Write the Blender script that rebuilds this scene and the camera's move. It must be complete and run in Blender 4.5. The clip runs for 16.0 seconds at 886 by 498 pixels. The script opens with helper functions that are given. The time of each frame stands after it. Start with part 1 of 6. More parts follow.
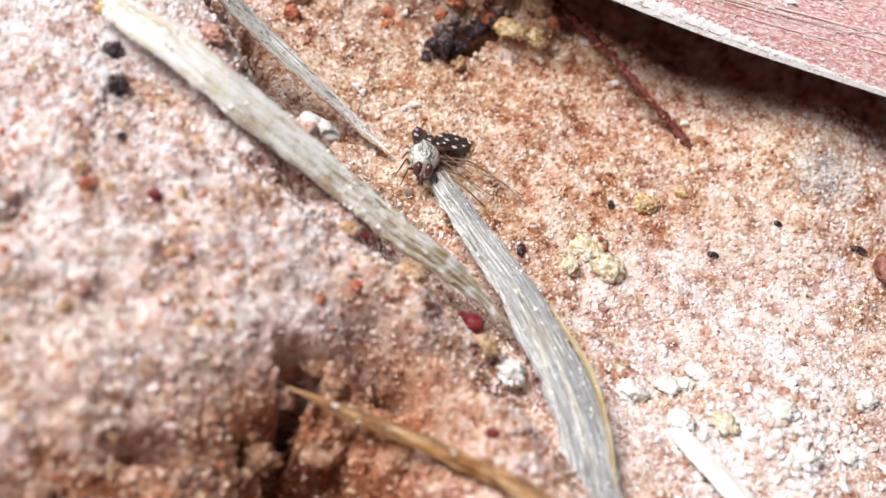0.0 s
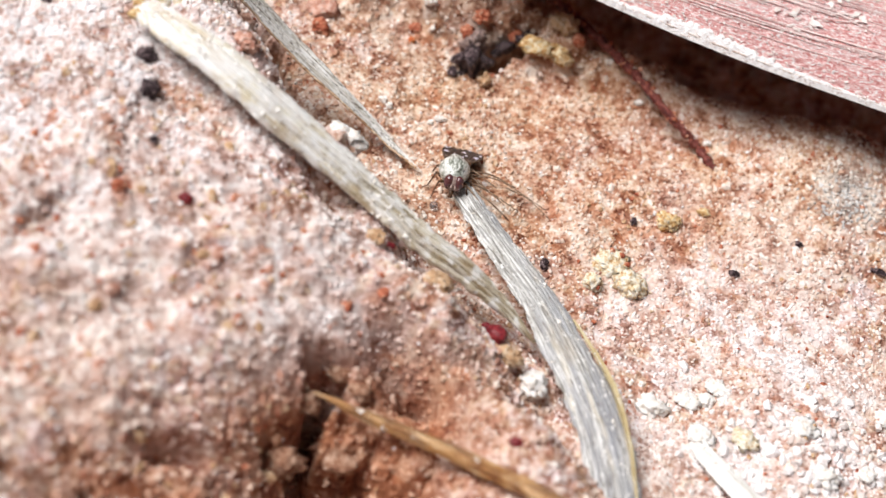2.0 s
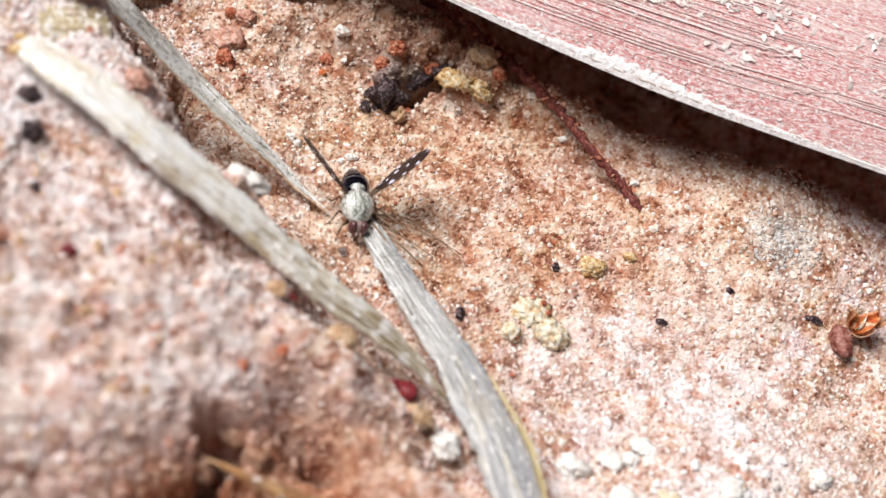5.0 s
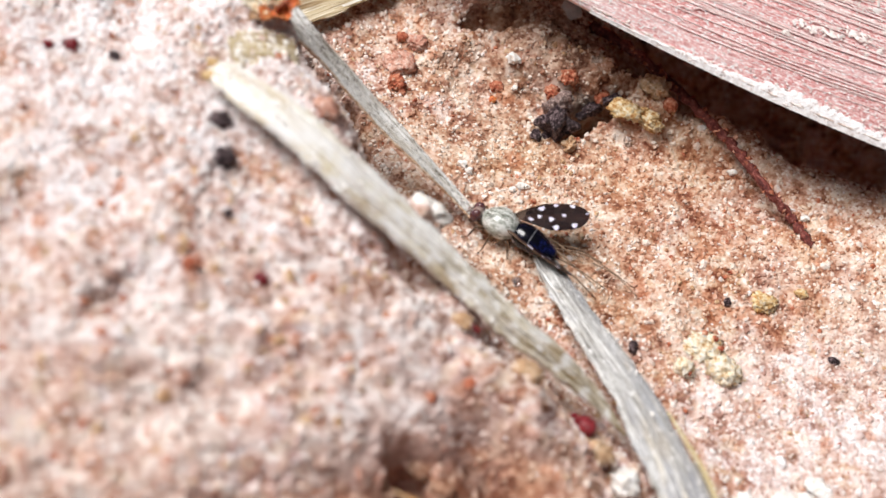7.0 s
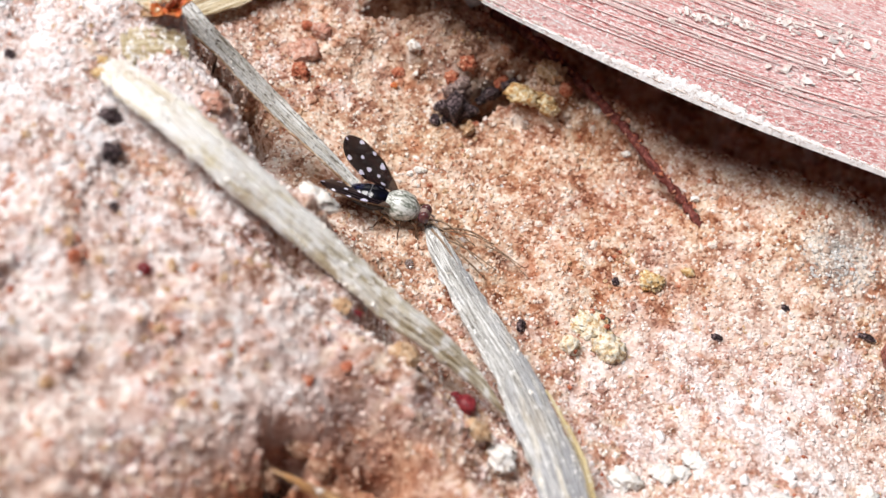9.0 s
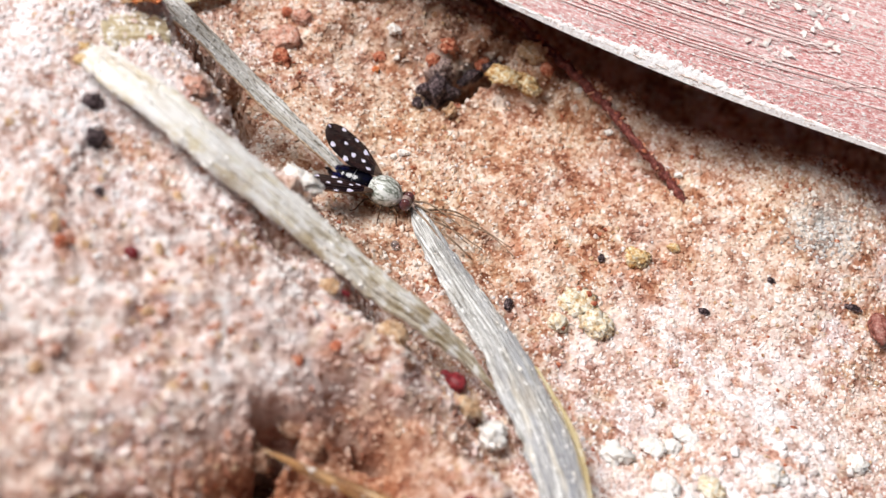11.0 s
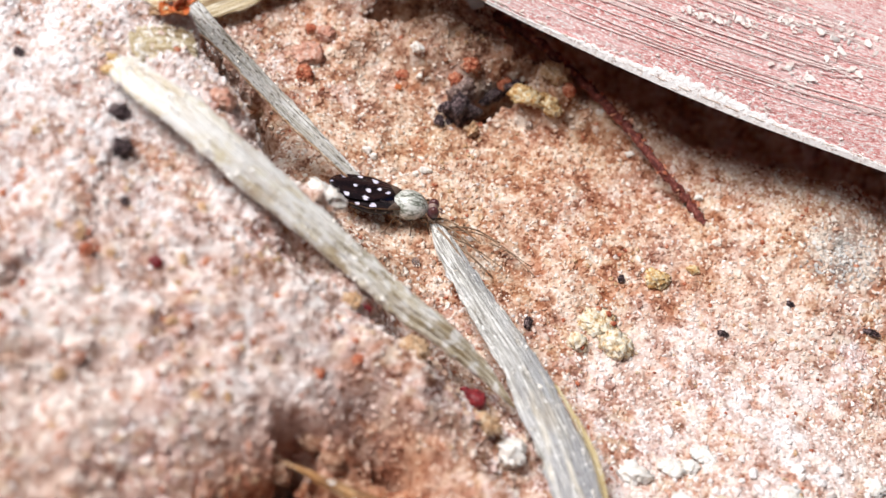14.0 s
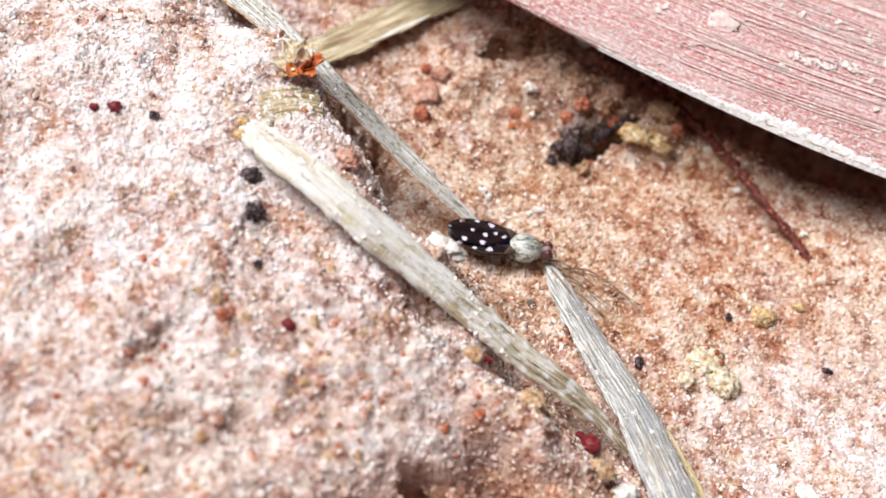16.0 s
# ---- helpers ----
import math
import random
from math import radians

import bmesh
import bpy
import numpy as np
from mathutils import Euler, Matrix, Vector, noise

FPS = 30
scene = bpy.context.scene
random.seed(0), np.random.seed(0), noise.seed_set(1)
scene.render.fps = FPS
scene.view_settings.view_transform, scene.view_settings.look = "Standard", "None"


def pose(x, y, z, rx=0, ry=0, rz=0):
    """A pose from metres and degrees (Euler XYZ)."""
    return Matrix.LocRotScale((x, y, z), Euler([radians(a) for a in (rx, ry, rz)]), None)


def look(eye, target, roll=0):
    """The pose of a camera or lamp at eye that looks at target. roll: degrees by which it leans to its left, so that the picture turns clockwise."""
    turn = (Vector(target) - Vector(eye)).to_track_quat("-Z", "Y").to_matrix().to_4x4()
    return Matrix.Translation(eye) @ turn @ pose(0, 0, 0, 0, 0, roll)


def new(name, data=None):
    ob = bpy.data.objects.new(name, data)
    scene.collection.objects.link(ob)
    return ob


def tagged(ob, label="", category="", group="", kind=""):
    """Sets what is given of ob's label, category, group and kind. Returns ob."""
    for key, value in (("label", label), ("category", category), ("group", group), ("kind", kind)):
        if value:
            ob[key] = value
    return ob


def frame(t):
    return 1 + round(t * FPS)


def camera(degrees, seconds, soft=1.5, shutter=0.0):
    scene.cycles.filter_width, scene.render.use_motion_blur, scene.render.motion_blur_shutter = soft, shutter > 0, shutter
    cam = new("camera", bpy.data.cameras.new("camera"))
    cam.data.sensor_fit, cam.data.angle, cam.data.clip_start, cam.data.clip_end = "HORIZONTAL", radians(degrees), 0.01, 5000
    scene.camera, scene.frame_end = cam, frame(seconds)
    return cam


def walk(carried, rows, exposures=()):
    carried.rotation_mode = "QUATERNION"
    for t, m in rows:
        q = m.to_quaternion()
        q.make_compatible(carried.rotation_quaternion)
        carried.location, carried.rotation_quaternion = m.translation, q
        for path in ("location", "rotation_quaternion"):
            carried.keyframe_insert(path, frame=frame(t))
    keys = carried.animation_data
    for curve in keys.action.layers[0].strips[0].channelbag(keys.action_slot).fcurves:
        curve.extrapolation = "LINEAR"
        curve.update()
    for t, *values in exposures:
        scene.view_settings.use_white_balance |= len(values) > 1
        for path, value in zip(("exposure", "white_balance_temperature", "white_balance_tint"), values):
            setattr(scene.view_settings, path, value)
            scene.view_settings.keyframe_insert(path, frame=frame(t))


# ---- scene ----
cam = camera(26, 16.0, soft=1.5)
cam.data.dof.use_dof = True
cam.data.dof.focus_distance, cam.data.dof.aperture_fstop = 0.087, 45
walk(cam, [
    (0.0, pose(0.00344, -0.05464, 0.06985, 34.576, -11.005, 14.441)),
    (0.5, pose(0.00359, -0.05551, 0.06939, 34.297, -11.300, 14.833)),
    (1.0, pose(0.00329, -0.05546, 0.06950, 34.514, -11.591, 14.932)),
    (1.5, pose(0.00282, -0.05584, 0.06995, 35.295, -11.891, 14.938)),
    (2.0, pose(0.00271, -0.05618, 0.06943, 35.520, -11.747, 15.432)),
    (2.5, pose(0.00240, -0.05592, 0.06899, 35.142, -11.794, 15.638)),
    (3.0, pose(0.00151, -0.05590, 0.06912, 35.252, -11.943, 16.097)),
    (3.5, pose(0.00195, -0.05564, 0.06955, 35.160, -11.943, 16.218)),
    (4.0, pose(0.00473, -0.05320, 0.07116, 35.726, -12.292, 15.718)),
    (4.2, pose(0.00451, -0.05267, 0.07047, 35.989, -12.358, 15.429)),
    (6.3, pose(0.00054, -0.04976, 0.06403, 35.277, -13.862, 13.987)),
    (6.5, pose(-0.00056, -0.05102, 0.06635, 35.897, -13.287, 14.749)),
    (7.0, pose(-0.00135, -0.05125, 0.06625, 35.269, -12.357, 16.833)),
    (7.5, pose(0.00011, -0.04960, 0.06717, 34.205, -12.137, 18.943)),
    (8.0, pose(0.00489, -0.04811, 0.06751, 34.358, -11.849, 19.284)),
    (8.5, pose(0.00360, -0.04892, 0.06722, 34.490, -12.586, 18.523)),
    (9.0, pose(0.00383, -0.05007, 0.07128, 33.453, -11.287, 17.109)),
    (9.5, pose(0.00406, -0.05067, 0.07208, 32.868, -10.531, 15.773)),
    (9.7, pose(0.00397, -0.05081, 0.07215, 32.988, -10.559, 15.720)),
    (11.8, pose(0.00421, -0.05121, 0.06991, 34.281, -11.053, 15.693)),
    (12.0, pose(0.00275, -0.05070, 0.06998, 34.036, -10.860, 16.137)),
    (12.5, pose(0.00257, -0.05065, 0.06959, 33.738, -10.924, 16.860)),
    (13.0, pose(0.00302, -0.05088, 0.06945, 33.698, -10.891, 16.907)),
    (13.5, pose(0.00348, -0.05113, 0.06952, 33.893, -11.182, 16.770)),
    (14.0, pose(0.00342, -0.05206, 0.07017, 34.850, -11.528, 16.425)),
    (14.5, pose(0.00317, -0.05168, 0.06950, 34.889, -11.392, 16.707)),
    (15.0, pose(0.00188, -0.05148, 0.06959, 34.475, -11.024, 17.055)),
    (15.5, pose(-0.00024, -0.05118, 0.07329, 33.437, -10.429, 17.206)),
    (16.0, pose(-0.00041, -0.04931, 0.07634, 31.512, -9.508, 17.696)),
])

# ---- world, sun, exposure ----
SUN_TURN, SUN_HEIGHT = 183.0, 60.0  # where the light comes from: degrees from +x, and above the ground
world = bpy.data.worlds.new("overcast_sky")
scene.world = world
world.use_nodes = True
sky = world.node_tree.nodes.new("ShaderNodeTexSky")
sky.sky_type, sky.sun_disc = "NISHITA", False
sky.sun_elevation, sky.sun_rotation = radians(SUN_HEIGHT), radians(90 - SUN_TURN)
sky.dust_density, sky.air_density, sky.ozone_density = 6.0, 0.6, 0.2
veil = world.node_tree.nodes.new("ShaderNodeHueSaturation")  # cloud takes most of the sky's blue
veil.inputs["Saturation"].default_value = 0.5
world.node_tree.links.new(sky.outputs[0], veil.inputs["Color"])
world.node_tree.links.new(veil.outputs[0], world.node_tree.nodes["Background"].inputs[0])
world.node_tree.nodes["Background"].inputs[1].default_value = 0.025
sun = new("sun", bpy.data.lights.new("sun", "SUN"))
sun.data.energy, sun.data.angle, sun.data.color = 4.4, radians(34), (1.0, 0.975, 0.97)
sun.matrix_world = look((0.3 * math.cos(radians(SUN_TURN)), 0.3 * math.sin(radians(SUN_TURN)), 0.3 * math.tan(radians(SUN_HEIGHT))), (0, 0, 0))

# ---- materials ----
def surface(name, colours, size, rough=0.8, bump=0.25, depth=0.05, fine=None, stretch=None, metal=0.0, specular=0.4, island=0.0, laid=False, stain=None):
    """Colours (place on the ramp, r, g, b) by a noise of that size in millimetres, with a finer grain and relief over it.
    stretch: how much longer the marks are along x, y, z. laid: the marks follow the strip that they lie on. island: how much each joined piece differs."""
    m = bpy.data.materials.new(name)
    m.use_nodes = True
    t, link = m.node_tree, m.node_tree.links.new
    bsdf = t.nodes["Principled BSDF"]
    bsdf.inputs["Roughness"].default_value, bsdf.inputs["Metallic"].default_value = rough, metal
    bsdf.inputs["Specular IOR Level"].default_value = specular
    where = t.nodes.new("ShaderNodeTexCoord").outputs["UV" if laid else "Object"]
    place = t.nodes.new("ShaderNodeMapping")
    place.inputs["Scale"].default_value = [1000 / size / s for s in (stretch or (1, 1, 1))]
    link(where, place.inputs["Vector"])
    broad = t.nodes.new("ShaderNodeTexNoise")
    broad.inputs["Scale"].default_value, broad.inputs["Detail"].default_value, broad.inputs["Roughness"].default_value = 1, 5, 0.62
    link(place.outputs["Vector"], broad.inputs["Vector"])
    grain = t.nodes.new("ShaderNodeTexNoise")
    grain.inputs["Scale"].default_value, grain.inputs["Detail"].default_value = fine or 6, 4
    link(place.outputs["Vector"], grain.inputs["Vector"])
    mixed = t.nodes.new("ShaderNodeMath")
    mixed.operation = "MULTIPLY_ADD"
    link(grain.outputs["Fac"], mixed.inputs[0])
    mixed.inputs[1].default_value = 0.5
    link(broad.outputs["Fac"], mixed.inputs[2])
    centre = t.nodes.new("ShaderNodeMath")
    centre.operation = "SUBTRACT"
    link(mixed.outputs[0], centre.inputs[0])
    centre.inputs[1].default_value = 0.25
    value = centre.outputs[0]
    if island:
        piece = t.nodes.new("ShaderNodeNewGeometry")
        other = t.nodes.new("ShaderNodeMix")
        other.inputs["Factor"].default_value = island
        link(value, other.inputs["A"])
        link(piece.outputs["Random Per Island"], other.inputs["B"])
        value = other.outputs["Result"]
    ramp = t.nodes.new("ShaderNodeValToRGB")
    while len(ramp.color_ramp.elements) < len(colours):
        ramp.color_ramp.elements.new(0.5)
    for e, (at, r, g, b) in zip(ramp.color_ramp.elements, colours):
        e.position, e.color = at, (r, g, b, 1)
    link(value, ramp.inputs["Fac"])
    colour = ramp.outputs["Color"]
    for k, (wide, long, rgb, least, most, much, *along) in enumerate(stain or []):
        spread_ = t.nodes.new("ShaderNodeMapping")
        spread_.inputs["Scale"].default_value = (1000 / wide / long, 1000 / wide, 1000 / wide)
        spread_.inputs["Location"].default_value = (7.3 * k + 1.7, 3.1 * k, 0)
        link(where, spread_.inputs["Vector"])
        cloud = t.nodes.new("ShaderNodeTexNoise")
        cloud.inputs["Scale"].default_value, cloud.inputs["Detail"].default_value = 1, 4
        link(spread_.outputs["Vector"], cloud.inputs["Vector"])
        edge_ = t.nodes.new("ShaderNodeMapRange")
        link(cloud.outputs["Fac"], edge_.inputs["Value"])
        edge_.inputs["From Min"].default_value, edge_.inputs["From Max"].default_value, edge_.inputs["To Max"].default_value = least, most, much
        share = edge_.outputs["Result"]
        if along:
            axes, reach, both = t.nodes.new("ShaderNodeSeparateXYZ"), t.nodes.new("ShaderNodeMapRange"), t.nodes.new("ShaderNodeMath")
            link(where, axes.inputs[0])
            link(axes.outputs[along[0][2] if len(along[0]) > 2 else 0], reach.inputs["Value"])
            reach.inputs["From Min"].default_value, reach.inputs["From Max"].default_value = along[0][0] / 1000, along[0][1] / 1000
            both.operation = "MULTIPLY"
            link(share, both.inputs[0])
            link(reach.outputs["Result"], both.inputs[1])
            share = both.outputs[0]
        over = t.nodes.new("ShaderNodeMix")
        over.data_type = "RGBA"
        link(share, over.inputs[0])
        link(colour, over.inputs[6])
        over.inputs[7].default_value = (*rgb, 1)
        colour = over.outputs[2]
    link(colour, bsdf.inputs["Base Color"])
    relief = t.nodes.new("ShaderNodeBump")
    relief.inputs["Strength"].default_value, relief.inputs["Distance"].default_value = bump, depth * 0.001
    link(grain.outputs["Fac"], relief.inputs["Height"])
    link(relief.outputs["Normal"], bsdf.inputs["Normal"])
    return m


def earth(name, island=0.0, rough=0.9, relief=0.9, shift=0.0):
    """Sandy soil: salmon, with ochre ground round the rootlet, whitish dust on the bank and the flat, and rusty spots. Millimetres."""
    m = bpy.data.materials.new(name)
    m.use_nodes = True
    t, link = m.node_tree, m.node_tree.links.new
    bsdf = t.nodes["Principled BSDF"]
    bsdf.inputs["Roughness"].default_value, bsdf.inputs["Specular IOR Level"].default_value = rough, 0.35
    grow = t.nodes.new("ShaderNodeVectorMath")
    grow.operation = "SCALE"
    grow.inputs["Scale"].default_value = 1000
    link(t.nodes.new("ShaderNodeTexCoord").outputs["Object"], grow.inputs[0])
    here = grow.outputs["Vector"]

    def speckle(size, detail, at):
        off = t.nodes.new("ShaderNodeVectorMath")
        link(here, off.inputs[0])
        off.inputs[1].default_value = at
        n = t.nodes.new("ShaderNodeTexNoise")
        n.inputs["Scale"].default_value, n.inputs["Detail"].default_value, n.inputs["Roughness"].default_value = 1 / size, detail, 0.6
        link(off.outputs["Vector"], n.inputs["Vector"])
        return n.outputs["Fac"]

    def span(value, a, b, low=0.0, high=1.0):
        r = t.nodes.new("ShaderNodeMapRange")
        link(value, r.inputs["Value"])
        for key, v in (("From Min", a), ("From Max", b), ("To Min", low), ("To Max", high)):
            r.inputs[key].default_value = v
        return r.outputs["Result"]

    def sums(op, a, b):
        n = t.nodes.new("ShaderNodeMath")
        n.operation, n.use_clamp = op, False
        for k, v in enumerate((a, b)):
            if isinstance(v, (int, float)):
                n.inputs[k].default_value = v
            else:
                link(v, n.inputs[k])
        return n.outputs[0]

    def near(cx, cy, inner, outer):
        d = t.nodes.new("ShaderNodeVectorMath")
        d.operation = "DISTANCE"
        link(here, d.inputs[0])
        d.inputs[1].default_value = (cx, cy, 2)
        return span(d.outputs["Value"], outer, inner)

    def ramp(value, stops):
        r = t.nodes.new("ShaderNodeValToRGB")
        while len(r.color_ramp.elements) < len(stops):
            r.color_ramp.elements.new(0.5)
        for e, (at, *rgb) in zip(r.color_ramp.elements, stops):
            e.position, e.color = at, (*rgb, 1)
        link(value, r.inputs["Fac"])
        return r.outputs["Color"]

    def mix(share, a, b):
        x = t.nodes.new("ShaderNodeMix")
        x.data_type = "RGBA"
        link(share, x.inputs["Factor"])
        link(a, x.inputs["A_Color"] if "A_Color" in x.inputs else x.inputs[6])
        if isinstance(b, tuple):
            x.inputs[7].default_value = (*b, 1)
        else:
            link(b, x.inputs[7])
        return x.outputs[2]

    patch, tone, fine, spots, haze = speckle(2.6, 4, (3, 8, 1)), speckle(0.9, 4, (0, 0, 5)), speckle(0.22, 3, (7, 1, 0)), speckle(1.5, 3, (20, 4, 9)), speckle(4.5, 3, (1, 31, 2))
    value = sums("ADD", sums("MULTIPLY", tone, 0.65), sums("MULTIPLY", fine, 0.35))
    if island:
        piece = t.nodes.new("ShaderNodeNewGeometry")
        value = sums("ADD", sums("MULTIPLY", value, 1 - island), sums("MULTIPLY", span(piece.outputs["Random Per Island"], 0, 1, 0.34, 0.80), island))
    value = sums("ADD", sums("MULTIPLY", value, 1.4), shift - 0.215)
    value = sums("ADD", value, span(speckle(140, 5, (5, 60, 3)), 0.3, 0.7, -0.05, 0.05))
    salmon = ramp(value, [(0.29, 0.14, 0.04, 0.017), (0.40, 0.44, 0.20, 0.12), (0.50, 0.63, 0.42, 0.33), (0.59, 0.76, 0.60, 0.525), (0.72, 0.88, 0.81, 0.76)])
    ochre = ramp(value, [(0.29, 0.13, 0.04, 0.015), (0.40, 0.40, 0.185, 0.085), (0.50, 0.60, 0.395, 0.25), (0.60, 0.73, 0.575, 0.425), (0.72, 0.87, 0.79, 0.70)])
    white = ramp(value, [(0.26, 0.32, 0.17, 0.11), (0.38, 0.62, 0.48, 0.44), (0.48, 0.79, 0.71, 0.70), (0.58, 0.88, 0.84, 0.85), (0.74, 0.92, 0.90, 0.91)])
    slope = t.nodes.new("ShaderNodeVectorMath")
    slope.operation = "DOT_PRODUCT"
    link(here, slope.inputs[0])
    slope.inputs[1].default_value = (0.75, 0.60, 0)
    dusty = sums("MAXIMUM", sums("MAXIMUM", span(slope.outputs["Value"], -1.5, -9.5), near(-2.5, -11.5, 5, 8.5)), sums("MULTIPLY", near(18, -6, 5, 14), 0.68))
    low = t.nodes.new("ShaderNodeVectorMath")
    low.operation = "DOT_PRODUCT"
    link(here, low.inputs[0])
    low.inputs[1].default_value = (-0.72, 1.0, 0)
    dusty = sums("MULTIPLY", dusty, near(0, -6, 30, 75))
    brow = sums("ADD", low.outputs["Value"], sums("MULTIPLY", haze, 4.0))
    dusty = sums("MULTIPLY", dusty, sums("MAXIMUM", sums("MAXIMUM", span(brow, -9.0, 2.5, 0.22, 1.0), sums("MULTIPLY", near(-2.5, -11.5, 5, 8), 0.65)), near(18, -6, 4, 13)))
    dusty = sums("MULTIPLY", dusty, sums("SUBTRACT", 1.0, sums("MULTIPLY", sums("MAXIMUM", near(3, -18, 3, 6.5), near(-5, -25, 3, 7)), 0.85)))
    dusty = sums("MULTIPLY", sums("ADD", dusty, 0.10), span(patch, 0.36, 0.62, 0.15, 1.25))
    clay = sums("MULTIPLY", sums("MAXIMUM", near(3, 6, 6, 16), sums("MULTIPLY", near(16, 7, 3, 9), 0.8)), span(haze, 0.34, 0.60, 0.4, 1.0))
    warm = sums("MULTIPLY", near(8.5, 6.5, 3, 9), span(tone, 0.36, 0.60, 0.55, 0.05))
    # rusty spots; two wide patches low on the bank also paint in shade
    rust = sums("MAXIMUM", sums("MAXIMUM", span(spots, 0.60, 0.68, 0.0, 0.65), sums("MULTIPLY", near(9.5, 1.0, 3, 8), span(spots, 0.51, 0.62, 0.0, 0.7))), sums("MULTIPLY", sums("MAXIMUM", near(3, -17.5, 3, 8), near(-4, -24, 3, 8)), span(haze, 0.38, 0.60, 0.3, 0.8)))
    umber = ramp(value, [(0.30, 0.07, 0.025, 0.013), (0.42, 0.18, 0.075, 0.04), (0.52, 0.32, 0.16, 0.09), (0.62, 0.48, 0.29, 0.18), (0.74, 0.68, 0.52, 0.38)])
    # umber patches: painted shade in the hollow and round the step, partly damp soil
    damp_shade = sums("MAXIMUM", sums("MAXIMUM", sums("MULTIPLY", near(-0.5, 12.5, 2, 7.5), 0.5), sums("MAXIMUM", near(2.0, -18.2, 3.0, 5.4), near(3.8, -13.6, 2.2, 4.6))), sums("MULTIPLY", span(brow, -15.0, -18.0), near(-2, -21, 7, 11)))
    mauve = ramp(value, [(0.29, 0.15, 0.045, 0.04), (0.40, 0.42, 0.20, 0.175), (0.50, 0.63, 0.45, 0.43), (0.59, 0.78, 0.66, 0.67), (0.72, 0.89, 0.84, 0.87)])
    clay = sums("MAXIMUM", sums("MAXIMUM", clay, span(patch, 0.50, 0.64, 0.0, 0.8)), span(speckle(0.7, 3, (9, 71, 4)), 0.50, 0.60, 0.0, 0.85))
    colour = mix(span(speckle(3.4, 3, (44, 2, 17)), 0.50, 0.62, 0.0, 0.8), salmon, mauve)
    colour = mix(clay, colour, ochre)
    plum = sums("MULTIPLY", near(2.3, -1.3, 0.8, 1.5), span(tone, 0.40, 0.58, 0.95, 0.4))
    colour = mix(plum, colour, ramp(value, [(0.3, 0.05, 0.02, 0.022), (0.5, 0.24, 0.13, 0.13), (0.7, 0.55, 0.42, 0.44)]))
    colour = mix(sums("MULTIPLY", damp_shade, span(haze, 0.32, 0.55, 0.5, 1.0)), colour, umber)
    dusty = sums("MAXIMUM", dusty, sums("MULTIPLY", near(-15.1, -14.8, 5.4, 6.0), 0.95))
    dusty = sums("MAXIMUM", dusty, sums("MULTIPLY", near(-3.2, -10.9, 2.6, 5.6), span(patch, 0.34, 0.52, 0.55, 1.0)))
    colour = mix(span(dusty, 0, 1), colour, white)
    # rusty and plum streaks that follow the crust of the bank, and a grey patch on the flat
    bands = t.nodes.new("ShaderNodeMapping")
    bands.inputs["Rotation"].default_value[2] = radians(-21)
    bands.inputs["Scale"].default_value = (0.26, 1.0, 1.0)
    link(here, bands.inputs["Vector"])
    streaks = t.nodes.new("ShaderNodeTexNoise")
    streaks.inputs["Scale"].default_value, streaks.inputs["Detail"].default_value = 0.85, 4
    link(bands.outputs["Vector"], streaks.inputs["Vector"])
    crusty = sums("MULTIPLY", near(-5, -16, 8, 14), span(streaks.outputs["Fac"], 0.53, 0.66, 0.0, 0.65))
    colour = mix(crusty, colour, ramp(value, [(0.3, 0.13, 0.03, 0.014), (0.5, 0.45, 0.18, 0.10), (0.68, 0.68, 0.42, 0.31)]))
    colour = mix(sums("MULTIPLY", near(20.7, 6.3, 0.5, 2.4), span(spots, 0.36, 0.56, 0.35, 0.85)), colour, ramp(value, [(0.3, 0.16, 0.16, 0.15), (0.5, 0.42, 0.41, 0.385), (0.68, 0.66, 0.65, 0.62)]))
    caked = sums("MULTIPLY", sums("MAXIMUM", near(-3.6, -12.2, 2.6, 6.0), sums("MULTIPLY", near(-9.0, -15.5, 3.0, 8.0), 0.7)), span(patch, 0.32, 0.52, 0.4, 0.95))
    colour = mix(caked, colour, ramp(value, [(0.28, 0.50, 0.34, 0.27), (0.38, 0.80, 0.69, 0.65), (0.48, 0.89, 0.84, 0.83), (0.62, 0.93, 0.91, 0.915)]))
    rust = sums("MAXIMUM", rust, warm)
    rust = sums("MAXIMUM", rust, sums("MULTIPLY", near(-2.8, -6.7, 0.5, 1.9), span(tone, 0.38, 0.58, 0.75, 0.2)))
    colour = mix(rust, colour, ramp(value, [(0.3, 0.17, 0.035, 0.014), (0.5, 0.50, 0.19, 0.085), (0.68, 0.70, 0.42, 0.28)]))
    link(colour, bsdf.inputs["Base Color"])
    bump = t.nodes.new("ShaderNodeBump")
    bump.inputs["Strength"].default_value, bump.inputs["Distance"].default_value = relief, 0.00016
    link(fine, bump.inputs["Height"])
    link(bump.outputs["Normal"], bsdf.inputs["Normal"])
    return m


